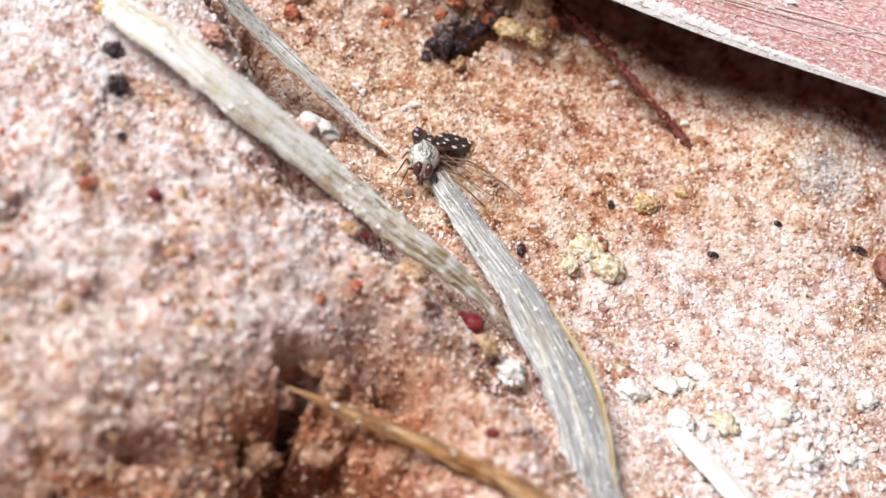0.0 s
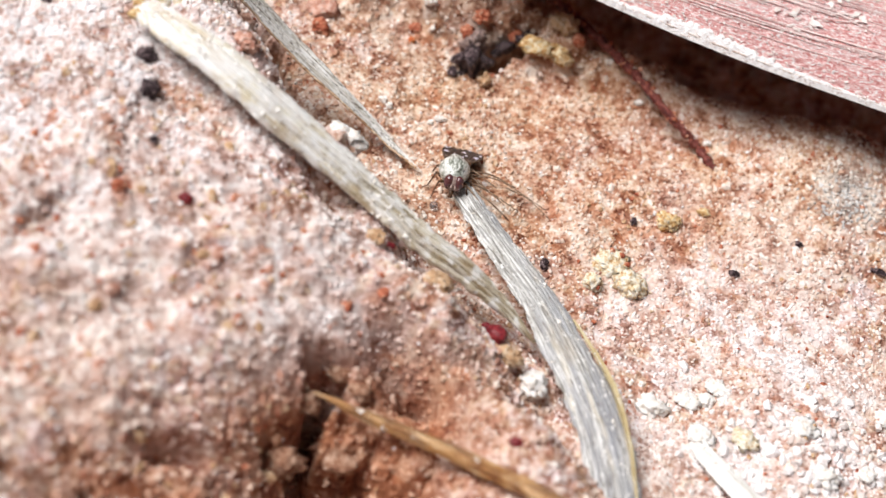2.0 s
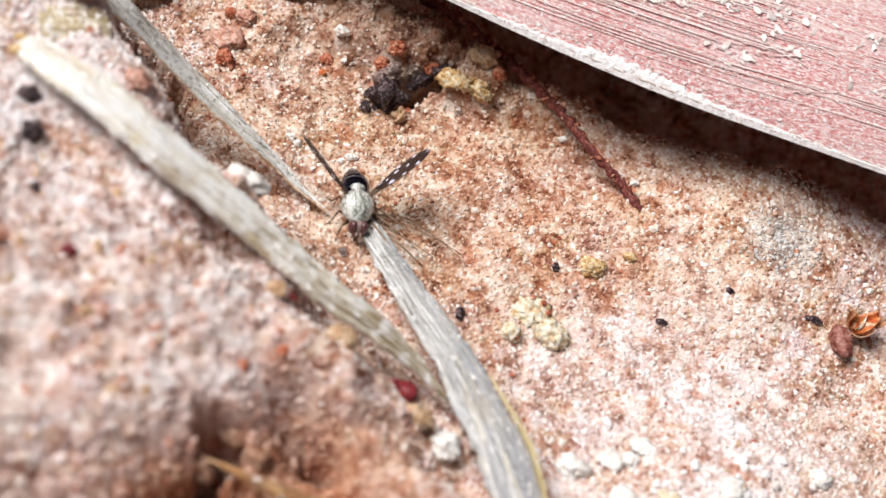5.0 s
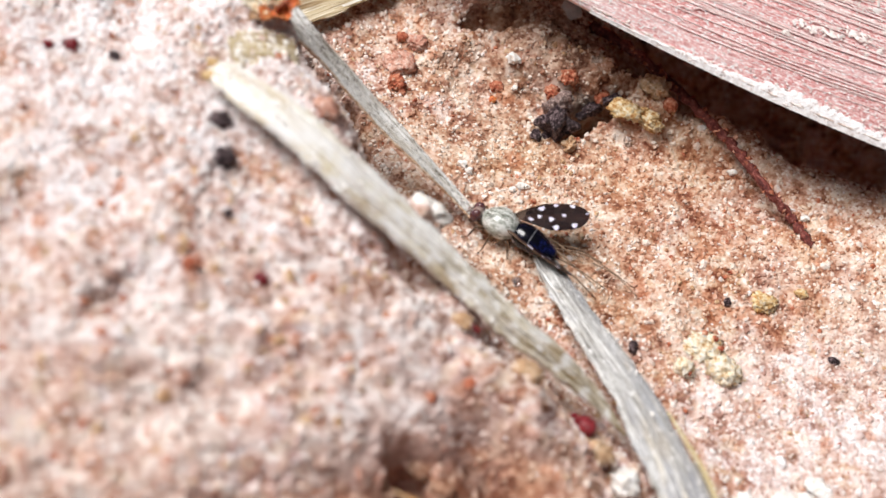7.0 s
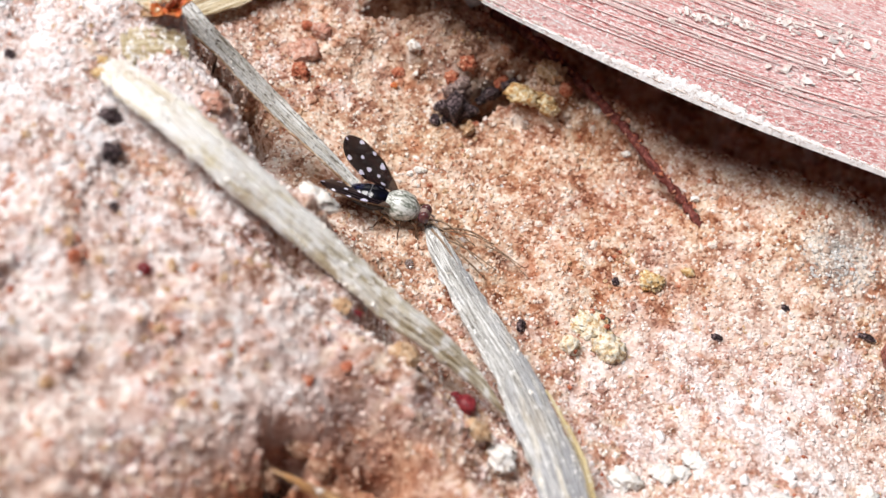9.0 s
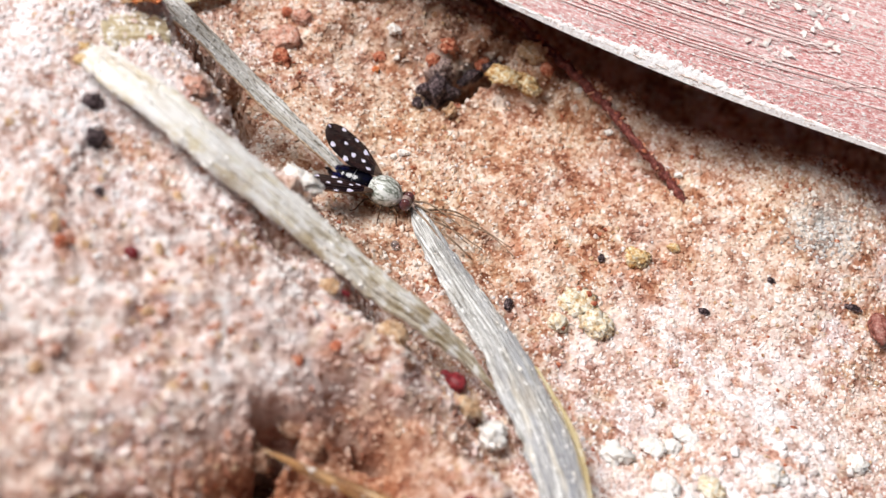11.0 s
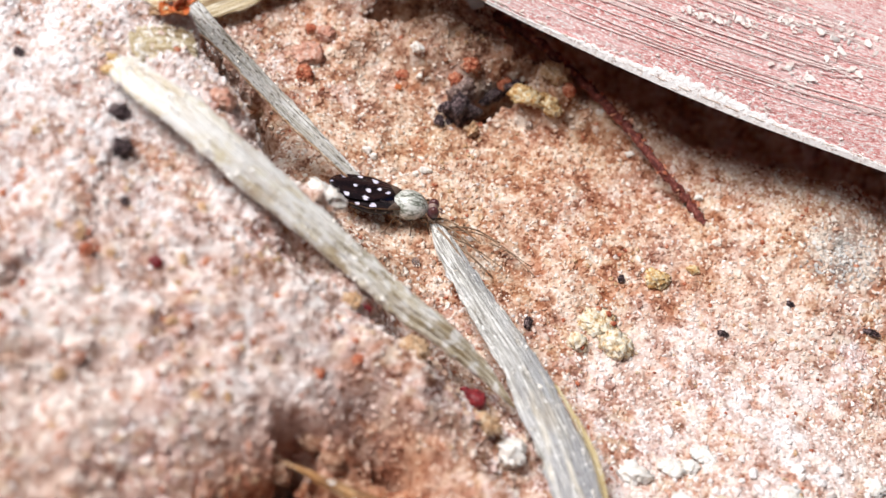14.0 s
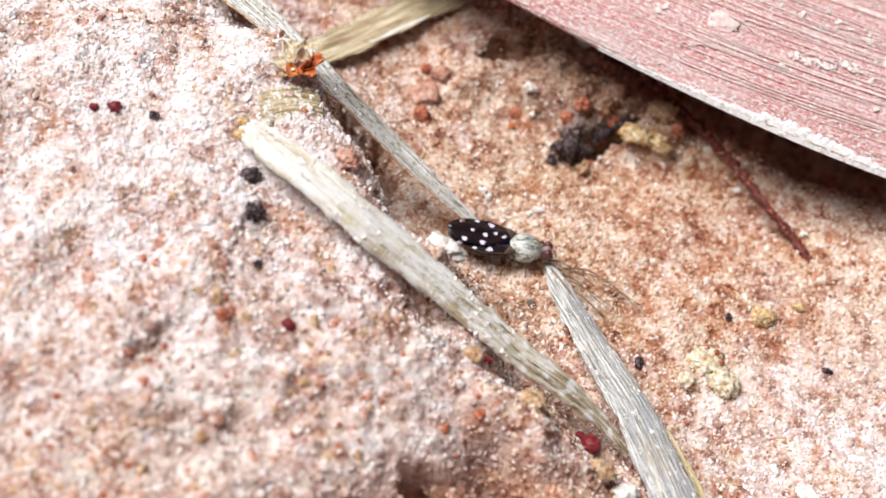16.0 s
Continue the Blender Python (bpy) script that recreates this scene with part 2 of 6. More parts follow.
SOIL = earth("sandy_red_soil")
GRAIN = earth("sand_grains", island=0.62, rough=0.58, relief=0.3, shift=0.015)
PALE_GRAIN = surface("pale_sand_grains", [(0.15, 0.58, 0.42, 0.34), (0.33, 0.76, 0.66, 0.61), (0.50, 0.85, 0.80, 0.79), (0.8, 0.92, 0.90, 0.91)], 1.6, 0.4, 0.3, 0.03, fine=6, island=0.4)
STRAW = surface("dry_grass", [(0.32, 0.34, 0.26, 0.15), (0.42, 0.62, 0.56, 0.44), (0.49, 0.76, 0.73, 0.64), (0.56, 0.85, 0.83, 0.77), (0.66, 0.90, 0.89, 0.87)], 0.085, 0.5, 0.7, 0.05, fine=3, stretch=(55, 1, 1), laid=True, stain=[(0.8, 3, (0.40, 0.28, 0.14), 0.52, 0.70, 0.7), (0.35, 2, (0.90, 0.89, 0.87), 0.52, 0.62, 0.85)])
LONG_STRAW = surface("long_dry_grass", [(0.34, 0.38, 0.29, 0.14), (0.42, 0.66, 0.58, 0.41), (0.48, 0.80, 0.75, 0.61), (0.55, 0.89, 0.86, 0.77), (0.66, 0.94, 0.93, 0.89)], 0.085, 0.5, 0.7, 0.05, fine=3, stretch=(55, 1, 1), laid=True, stain=[(0.7, 2, (0.93, 0.925, 0.91), 0.42, 0.58, 0.9, (163, 156)), (0.28, 9, (0.34, 0.26, 0.15), 0.36, 0.60, 0.8, (158, 166)), (0.07, 30, (0.12, 0.075, 0.035), 0.50, 0.62, 0.8, (156, 163)), (0.10, 20, (0.78, 0.72, 0.58), 0.57, 0.66, 0.7), (0.4, 8, (0.74, 0.64, 0.41), 0.34, 0.54, 0.6, (44.2, 44.65, 1)), (0.3, 8, (0.50, 0.42, 0.28), 0.40, 0.60, 0.4, (43.65, 43.3, 1)), (0.5, 2, (0.94, 0.935, 0.92), 0.46, 0.58, 0.9, (169, 158)), (0.12, 3, (0.16, 0.10, 0.06), 0.56, 0.66, 0.6, (152, 160)), (0.8, 3, (0.40, 0.28, 0.14), 0.52, 0.70, 0.7), (0.35, 2, (0.90, 0.89, 0.87), 0.52, 0.62, 0.85)])
DULL_STRAW = surface("dull_dry_grass", [(0.36, 0.14, 0.085, 0.04), (0.44, 0.40, 0.29, 0.15), (0.5, 0.58, 0.47, 0.29), (0.57, 0.72, 0.63, 0.45), (0.66, 0.86, 0.81, 0.69)], 0.08, 0.6, 0.8, 0.05, fine=3, stretch=(40, 1, 1), laid=True, stain=[(0.9, 3, (0.22, 0.13, 0.06), 0.54, 0.72, 0.7)])
GREY_STRAW = surface("weathered_grass", [(0.32, 0.10, 0.085, 0.07), (0.42, 0.36, 0.34, 0.30), (0.49, 0.56, 0.545, 0.51), (0.56, 0.70, 0.69, 0.67), (0.66, 0.84, 0.83, 0.82)], 0.075, 0.5, 0.7, 0.05, fine=3, stretch=(45, 1, 1), laid=True, stain=[(1.1, 3, (0.36, 0.28, 0.19), 0.54, 0.72, 0.6), (1.0, 3, (0.34, 0.35, 0.40), 0.52, 0.70, 0.6), (0.16, 2, (0.90, 0.89, 0.88), 0.60, 0.68, 0.9)])
BROAD_STRAW = surface("broad_weathered_grass", [(0.35, 0.13, 0.115, 0.10), (0.42, 0.38, 0.37, 0.345), (0.49, 0.57, 0.56, 0.535), (0.56, 0.76, 0.755, 0.74), (0.66, 0.92, 0.915, 0.91)], 0.075, 0.5, 0.7, 0.05, fine=3, stretch=(45, 1, 1), laid=True, stain=[(0.30, 10, (0.27, 0.275, 0.31), 0.40, 0.60, 0.7, (524, 531)), (0.07, 14, (0.10, 0.09, 0.08), 0.53, 0.64, 0.7), (0.3, 9, (0.30, 0.31, 0.34), 0.34, 0.58, 0.65, (154.15, 153.5, 1)), (0.12, 3, (0.15, 0.12, 0.09), 0.58, 0.66, 0.6, (518, 521)), (0.5, 5, (0.80, 0.70, 0.52), 0.55, 0.68, 0.5, (522, 532)), (1.1, 3, (0.42, 0.34, 0.24), 0.56, 0.74, 0.5), (1.0, 3, (0.40, 0.41, 0.46), 0.56, 0.74, 0.5), (0.16, 2, (0.90, 0.89, 0.88), 0.60, 0.68, 0.9)])
TAN_STRAW = surface("brown_grass_sheath", [(0.34, 0.09, 0.03, 0.01), (0.45, 0.29, 0.125, 0.04), (0.54, 0.50, 0.27, 0.10), (0.66, 0.74, 0.58, 0.38)], 0.12, 0.6, 0.6, 0.05, fine=3, stretch=(22, 1, 1), laid=True, stain=[(0.5, 3, (0.13, 0.045, 0.017), 0.48, 0.64, 0.85)])
SHEATH = surface("tan_grass_edge", [(0.3, 0.24, 0.10, 0.05), (0.45, 0.52, 0.32, 0.19), (0.58, 0.74, 0.56, 0.40), (0.7, 0.86, 0.78, 0.66)], 0.3, 0.6, 0.5, 0.04)
RIND = surface("yellow_grass_edge", [(0.25, 0.34, 0.22, 0.08), (0.5, 0.68, 0.55, 0.30), (0.7, 0.82, 0.76, 0.58)], 0.12, 0.6, 0.6, 0.04, fine=3, stretch=(12, 1, 1), laid=True)
FLECKED = surface("flecked_grass", [(0.35, 0.20, 0.16, 0.11), (0.41, 0.58, 0.55, 0.47), (0.47, 0.80, 0.78, 0.73), (0.54, 0.88, 0.87, 0.845), (0.64, 0.94, 0.935, 0.925)], 0.075, 0.5, 0.7, 0.05, fine=3, stretch=(45, 1, 1), laid=True, stain=[(0.7, 3, (0.40, 0.29, 0.18), 0.55, 0.72, 0.5), (0.06, 14, (0.16, 0.14, 0.11), 0.55, 0.64, 0.6), (0.10, 2.5, (0.12, 0.09, 0.06), 0.56, 0.63, 0.85), (0.12, 2, (0.93, 0.92, 0.91), 0.60, 0.68, 0.9)])
BLEACHED = surface("bleached_grass", [(0.32, 0.50, 0.46, 0.38), (0.42, 0.78, 0.76, 0.71), (0.52, 0.88, 0.87, 0.85), (0.68, 0.93, 0.92, 0.92)], 0.08, 0.5, 0.7, 0.05, fine=3, stretch=(40, 1, 1), laid=True)
# the pale flecks and clouds are dust that also paints in the leaf's sheen
LEAF = surface("reddish_brown_leaf", [(0.30, 0.44, 0.12, 0.115), (0.40, 0.60, 0.22, 0.205), (0.48, 0.73, 0.34, 0.325), (0.56, 0.84, 0.54, 0.52), (0.67, 0.95, 0.86, 0.85)], 0.10, 0.38, 1.0, 0.07, fine=3, stretch=(3.5, 1, 1), laid=True, stain=[(0.13, 22, (0.44, 0.17, 0.165), 0.62, 0.72, 0.15), (0.11, 26, (0.92, 0.79, 0.77), 0.56, 0.64, 0.5), (1.6, 3, (0.90, 0.78, 0.77), 0.52, 0.74, 0.5), (0.12, 1.8, (0.94, 0.91, 0.91), 0.55, 0.61, 0.9)])
VEIN = surface("pale_leaf_veins", [(0.3, 0.70, 0.44, 0.42), (0.5, 0.86, 0.70, 0.67), (0.75, 0.93, 0.84, 0.82)], 0.3, 0.55, 0.3, 0.03)
CRUST = surface("white_leaf_crust", [(0.28, 0.42, 0.30, 0.28), (0.37, 0.80, 0.75, 0.73), (0.46, 0.91, 0.89, 0.89), (0.7, 0.94, 0.93, 0.94)], 0.25, 0.8, 0.9, 0.06, fine=3)
RIM = surface("pale_leaf_rim", [(0.3, 0.36, 0.20, 0.15), (0.45, 0.66, 0.54, 0.48), (0.6, 0.84, 0.78, 0.74)], 0.35, 0.6, 0.5, 0.05)
DUST = surface("pale_dust", [(0.3, 0.70, 0.54, 0.48), (0.5, 0.82, 0.75, 0.71), (0.7, 0.88, 0.85, 0.83)], 0.4, 0.9, 0.5, 0.05)
ROOT = surface("dark_red_rootlet", [(0.3, 0.05, 0.008, 0.007), (0.46, 0.14, 0.026, 0.02), (0.58, 0.24, 0.06, 0.045), (0.72, 0.44, 0.20, 0.16)], 0.22, 0.6, 0.9, 0.09, fine=3)
CREAM = surface("cream_crumb", [(0.30, 0.42, 0.20, 0.07), (0.40, 0.70, 0.50, 0.27), (0.49, 0.83, 0.73, 0.54), (0.62, 0.91, 0.88, 0.79)], 0.24, 0.85, 0.9, 0.09, fine=3)
YELLOW = surface("yellow_crumb", [(0.30, 0.30, 0.11, 0.03), (0.42, 0.58, 0.33, 0.12), (0.52, 0.74, 0.56, 0.30), (0.66, 0.88, 0.80, 0.62)], 0.28, 0.85, 0.9, 0.09, fine=3)
OCHRE = surface("ochre_crumb", [(0.28, 0.26, 0.12, 0.06), (0.42, 0.54, 0.32, 0.17), (0.55, 0.64, 0.45, 0.29), (0.7, 0.76, 0.64, 0.50)], 0.3, 0.85, 0.9, 0.09, fine=3)
BLACK = surface("black_lump", [(0.3, 0.008, 0.004, 0.005), (0.44, 0.026, 0.013, 0.016), (0.53, 0.085, 0.05, 0.058), (0.64, 0.36, 0.27, 0.27)], 0.16, 0.5, 1.0, 0.14, fine=3)
SALMON = surface("salmon_crumb", [(0.28, 0.30, 0.09, 0.06), (0.42, 0.52, 0.24, 0.17), (0.55, 0.66, 0.40, 0.31), (0.7, 0.78, 0.62, 0.55)], 0.3, 0.85, 0.9, 0.09, fine=3)
RED = surface("red_crumb", [(0.28, 0.14, 0.022, 0.010), (0.42, 0.36, 0.085, 0.04), (0.55, 0.54, 0.20, 0.11), (0.68, 0.72, 0.48, 0.35)], 0.3, 0.8, 0.9, 0.08, fine=3)
SEED = surface("dark_red_seed", [(0.3, 0.06, 0.006, 0.012), (0.47, 0.17, 0.012, 0.018), (0.60, 0.30, 0.03, 0.038), (0.75, 0.46, 0.16, 0.16)], 0.3, 0.36, 0.5, 0.05)
ORANGE = surface("orange_scale", [(0.3, 0.34, 0.05, 0.015), (0.47, 0.58, 0.14, 0.04), (0.6, 0.70, 0.30, 0.10), (0.75, 0.82, 0.60, 0.34)], 0.3, 0.4, 0.6, 0.05)
TAN_HUSK = surface("papery_tan_husk", [(0.3, 0.40, 0.13, 0.05), (0.45, 0.64, 0.32, 0.17), (0.58, 0.78, 0.54, 0.36), (0.72, 0.88, 0.76, 0.60)], 0.3, 0.45, 0.6, 0.05)
POD = surface("dark_red_seed_coat", [(0.3, 0.05, 0.010, 0.008), (0.44, 0.20, 0.055, 0.04), (0.56, 0.36, 0.14, 0.11), (0.70, 0.56, 0.34, 0.29)], 0.35, 0.35, 0.7, 0.06)
WHITE = surface("white_crumb", [(0.26, 0.58, 0.46, 0.36), (0.38, 0.80, 0.74, 0.66), (0.50, 0.87, 0.84, 0.80), (0.7, 0.92, 0.91, 0.90)], 0.3, 0.75, 0.7, 0.06, fine=3)
UMBER = surface("umber_clod", [(0.3, 0.09, 0.03, 0.015), (0.44, 0.28, 0.13, 0.075), (0.55, 0.46, 0.27, 0.18), (0.7, 0.66, 0.50, 0.40)], 0.3, 0.9, 0.9, 0.1, fine=3)
DUSKY = surface("dusty_dark_soil", [(0.3, 0.06, 0.035, 0.03), (0.46, 0.20, 0.13, 0.115), (0.58, 0.38, 0.28, 0.25), (0.72, 0.62, 0.52, 0.48)], 0.2, 0.8, 0.9, 0.1, fine=3)
STONE = surface("grey_stone", [(0.3, 0.40, 0.385, 0.375), (0.5, 0.56, 0.545, 0.535), (0.75, 0.72, 0.71, 0.70)], 0.6, 0.8, 0.6, 0.06, island=0.5)
HAIR = surface("dark_fibre", [(0.3, 0.09, 0.05, 0.03), (0.6, 0.30, 0.20, 0.13)], 0.4, 0.6, 0.2, 0.01)
THORAX = surface("grey_dusted_cuticle", [(0.30, 0.06, 0.065, 0.05), (0.40, 0.24, 0.26, 0.215), (0.49, 0.44, 0.46, 0.41), (0.58, 0.74, 0.75, 0.72)], 0.32, 0.28, 0.35, 0.02, fine=4, stretch=(3, 1, 1), specular=0.8)
STRIPE = surface("dark_thorax_stripe", [(0.3, 0.12, 0.12, 0.10), (0.6, 0.24, 0.24, 0.20)], 0.2, 0.5, 0.3, 0.01)
ABDOMEN = surface("glossy_blue_black_cuticle", [(0.3, 0.001, 0.001, 0.002), (0.52, 0.002, 0.002, 0.006), (0.7, 0.006, 0.009, 0.06)], 0.7, 0.13, 0.12, 0.01, specular=0.55)
SEAM = surface("abdomen_seam", [(0.3, 0.08, 0.08, 0.09), (0.6, 0.22, 0.22, 0.24)], 0.3, 0.4, 0.2, 0.01)
EYE = surface("purple_brown_eye", [(0.3, 0.05, 0.016, 0.016), (0.45, 0.13, 0.045, 0.04), (0.55, 0.06, 0.03, 0.05), (0.7, 0.20, 0.08, 0.075)], 0.12, 0.25, 0.2, 0.01, stretch=(4, 4, 1), specular=0.6)
FACE = surface("pale_brown_face", [(0.3, 0.16, 0.09, 0.075), (0.6, 0.36, 0.27, 0.24)], 0.2, 0.6, 0.2, 0.01)
LEG = surface("brown_leg", [(0.3, 0.035, 0.018, 0.010), (0.6, 0.13, 0.065, 0.03)], 0.4, 0.45, 0.2, 0.01)
WING = surface("dark_brown_wing", [(0.3, 0.003, 0.002, 0.004), (0.52, 0.012, 0.006, 0.008), (0.72, 0.045, 0.02, 0.018)], 0.5, 0.34, 0.15, 0.01, stretch=(5, 1, 1), specular=0.35)
WING.node_tree.nodes["Principled BSDF"].inputs["Alpha"].default_value = 0.84  # a thin smoky membrane
SPOT = surface("white_wing_spot", [(0.3, 0.58, 0.54, 0.74), (0.6, 0.82, 0.80, 0.92)], 0.3, 0.35, 0.1, 0.01)
CLEAR_WING = surface("brown_wing_base", [(0.3, 0.03, 0.018, 0.014), (0.6, 0.12, 0.08, 0.06)], 0.3, 0.35, 0.1, 0.01)


def clear(name, colour, share, rough=0.05):
    """A clear bead or membrane: partly see-through, partly glossy."""
    m = bpy.data.materials.new(name)
    m.use_nodes = True
    bsdf = m.node_tree.nodes["Principled BSDF"]
    bsdf.inputs["Base Color"].default_value = (*colour, 1)
    bsdf.inputs["Roughness"].default_value = rough
    bsdf.inputs["Transmission Weight"].default_value = share
    bsdf.inputs["IOR"].default_value = 1.4
    return m


BEAD = clear("clear_bead", (0.95, 0.95, 0.97), 0.9)

# ---- the lie of the land (millimetres in, millimetres out) ----
MM = 0.001


def lattice(ix, iy, seed):
    """A fixed random number in 0..1 for each lattice point."""
    h = (ix.astype(np.int64) * 374761393 + iy.astype(np.int64) * 668265263 + seed * 974634777) & 0x7FFFFFFF
    h = ((h ^ (h >> 13)) * 1274126177) & 0x7FFFFFFF
    return ((h ^ (h >> 16)) & 0xFFFF) / 65535.0


def rough(x, y, size, seed=0):
    """Smooth noise in -1..1 with lumps of about that size."""
    x, y = np.asarray(x, float) / size, np.asarray(y, float) / size
    ix, iy = np.floor(x), np.floor(y)
    fx, fy = x - ix, y - iy
    fx, fy = fx * fx * fx * (fx * (fx * 6 - 15) + 10), fy * fy * fy * (fy * (fy * 6 - 15) + 10)
    a, b = lattice(ix, iy, seed), lattice(ix + 1, iy, seed)
    c, d = lattice(ix, iy + 1, seed), lattice(ix + 1, iy + 1, seed)
    return 2 * (a + (b - a) * fx + (c - a) * fy + (a - b - c + d) * fx * fy) - 1


def dome(x, y, cx, cy, sx, sy, turn=0.0):
    c, s = math.cos(radians(turn)), math.sin(radians(turn))
    u, v = (x - cx) * c + (y - cy) * s, (y - cy) * c - (x - cx) * s
    return np.exp(-(u / sx) ** 2 - (v / sy) ** 2)


def pit(x, y, cx, cy, sx, sy, turn=0.0):
    """Like dome, with a flat middle and steep, ragged sides."""
    d = -np.log(np.maximum(dome(x, y, cx, cy, sx, sy, turn), 1e-12)) * (1 + 0.45 * rough(x, y, 0.8, 51) + 0.25 * rough(x, y, 0.35, 52))
    return np.exp(-d ** 2.2)


def bank(x, y):
    """How far a place lies on the bank (1) or in the gully and the flat beyond it (0)."""
    s = 0.61 * (x + 9) + 0.79 * (y - 3) + 0.7 * rough(x, y, 3.1, 3) - 0.25 * dome(x, y, -8.4, 0.2, 3, 3)
    sharp = 1.25 - 1.0 * dome(x, y, -8.6, 0.6, 4.5, 4)
    return 1 / (1 + np.exp(np.clip((s + 1.5) / sharp, -40, 40)))


def land(x, y):
    """The broad shape of the soil, without its crumbs."""
    x, y = np.asarray(x, float), np.asarray(y, float)
    near = np.exp(-((x - 2) / 90) ** 2 - ((y + 2) / 90) ** 2)
    m = bank(x, y)
    z = 7.6 * m * near + 0.35 * m * rough(x, y, 9, 5) * near
    low = np.clip(-y - 3, 0, 12)
    z = z + (1 - m) * near * (0.028 * low ** 2 * (1 - 0.05 * low) - 0.2)
    z = z + 2.2 * dome(x, y, 20, 8, 6, 6) + 0.9 * dome(x, y, -1.5, 13, 5, 3.2) + 1.5 * dome(x, y, 8, 11.5, 3.5, 2.2)
    z = z + 0.75 * dome(x, y, -13, -7, 7, 9) - 0.9 * dome(x, y, -1, -10.5, 5, 4) + 0.9 * dome(x, y, 21, -7, 5, 7)
    z = z + 2.4 * dome(x, y, -11.5, 3.5, 3, 3)
    z = z - 4.3 * dome(x, y, 4.2, -17, 6.2, 4.4)
    z = z + 1.5 * dome(x, y, -2.4, -4.3, 1.4, 0.9)
    # holes under the bank's brow, and the dark cleft beside the thin blade
    z = z - 9.0 * pit(x, y, 0.5, -14.8, 0.95, 0.78) - 8.0 * pit(x, y, 1.2, -17.8, 1.7, 0.8) - 6.0 * pit(x, y, 0.5, -16.4, 0.6, 1.2) - 1.6 * pit(x, y, -3.9, -20.3, 1.2, 0.5, 20) - 2.2 * dome(x, y, 3.7, -13.2, 2.5, 1.1, -35) - 2.0 * pit(x, y, 4.3, -13.5, 0.8, 0.5, -20) - 4.0 * pit(x, y, 3.0, -19.4, 2.6, 1.1, -10)
    z = z - 1.5 * dome(x, y, -0.5, -7.0, 4.5, 1.7, -8) - 5.5 * dome(x, y, -1.5, -24.5, 7, 4.2) - 1.2 * dome(x, y, 3.0, -13.2, 2.2, 1.6)
    z = z - 4.0 * dome(x, y, 1.8, -20.0, 4.2, 2.2, -10)
    z = z - 2.8 * pit(x, y, 3.7, -18.9, 3.1, 1.9, -5)
    z = z - 8.0 * pit(x, y, -7.7, 2.8, 2.1, 0.9, -42)
    # the low crumbly step across the flat, with its clefts
    step = 1 / (1 + np.exp(np.clip(-(y - 9.3 - 1.1 * rough(x, y, 2.6, 41) - 0.35 * rough(x, y, 0.8, 42)) / 0.22, -40, 40)))
    z = z + 1.35 * step * dome(x, y, 1.5, 12, 7.5, 5.5) - 7.0 * pit(x, y, 2.9, 9.2, 1.5, 0.5, 52) - 2.2 * pit(x, y, -2.9, 11.8, 1.3, 0.55, 25) - 0.9 * pit(x, y, 6.5, 9.6, 0.6, 0.35)
    # soil dug out under the leaf, behind its front edge, to darken the gap
    brink = 8.35 + 0.0125 * np.clip(16 - x, 0, None) ** 1.75 + 3.2 - 0.7 * np.exp(-((x - 7) / 3.2) ** 2) - 0.8 / (1 + np.exp(np.clip((25 - x) / 0.7, -40, 40))) + 0.3 * rough(x, y, 1.7, 44) + 0.2 * rough(x, y, 0.6, 45)
    under = 1 / (1 + np.exp(np.clip(-(y - brink) / 0.3, -40, 40))) / (1 + np.exp(np.clip((y - brink - 9) / 1.5, -40, 40)))
    z = z - 7.5 * under / (1 + np.exp(-np.clip((x - 3.5) / 0.8, -40, 40))) / (1 + np.exp(np.clip((x - 30) / 2, -40, 40)))
    return z


def soil(x, y):
    """The surface of the soil with its lumps and crumbs."""
    x, y = np.asarray(x, float), np.asarray(y, float)
    m = bank(x, y)
    edge = 4 * m * (1 - m)
    z = land(x, y)
    z = z + (0.24 + 0.26 * m + 0.35 * edge) * rough(x, y, 2.3, 11)
    crumb = np.clip(rough(x * 0.8 + y * 0.3, y, 1.15, 12), -0.2, 1)
    z = z + (0.09 + 0.07 * m + 0.42 * edge) * crumb
    # flaky ledges along the face of the bank
    u, v = 0.93 * x + 0.36 * y, 0.93 * y - 0.36 * x
    ledge = v / 1.5 + 0.9 * rough(u / 3.2, v, 1.3, 17) + 0.35 * rough(u / 2, v, 0.5, 18)
    fall = ledge - np.floor(ledge)
    z = z + m * (0.14 + 0.50 * dome(x, y, -7, -17, 9, 7)) * np.where(fall < 0.8, 0.55 * fall, 2.2 * (1 - fall)) * (0.7 + 0.6 * rough(x, y, 2.9, 19))
    # a small scarp across the bank
    off = 0.955 * (x + 12.3) - 0.295 * (y + 14.1) + 0.5 * rough(x, y, 1.4, 53) + 0.2 * rough(x, y, 0.5, 54)
    z = z + 0.6 * dome(x, y, -12.6, -14.0, 3.0, 2.4) / (1 + np.exp(np.clip(off / 0.09, -40, 40)))
    clods = dome(x, y, 1.5, 11.5, 6.5, 3.2) + 0.9 * dome(x, y, 3.6, -17, 4.5, 3.2) + 0.7 * dome(x, y, -5, -23, 7, 4)
    z = z + clods * (0.55 * np.clip(rough(x, y, 1.0, 15), -0.35, 1) + 0.28 * rough(x, y, 0.55, 16))
    z = z + (0.055 + 0.05 * m + 0.12 * edge) * rough(x, y, 0.5, 13) + (0.045 + 0.03 * m) * rough(x, y, 0.24, 14)
    return z

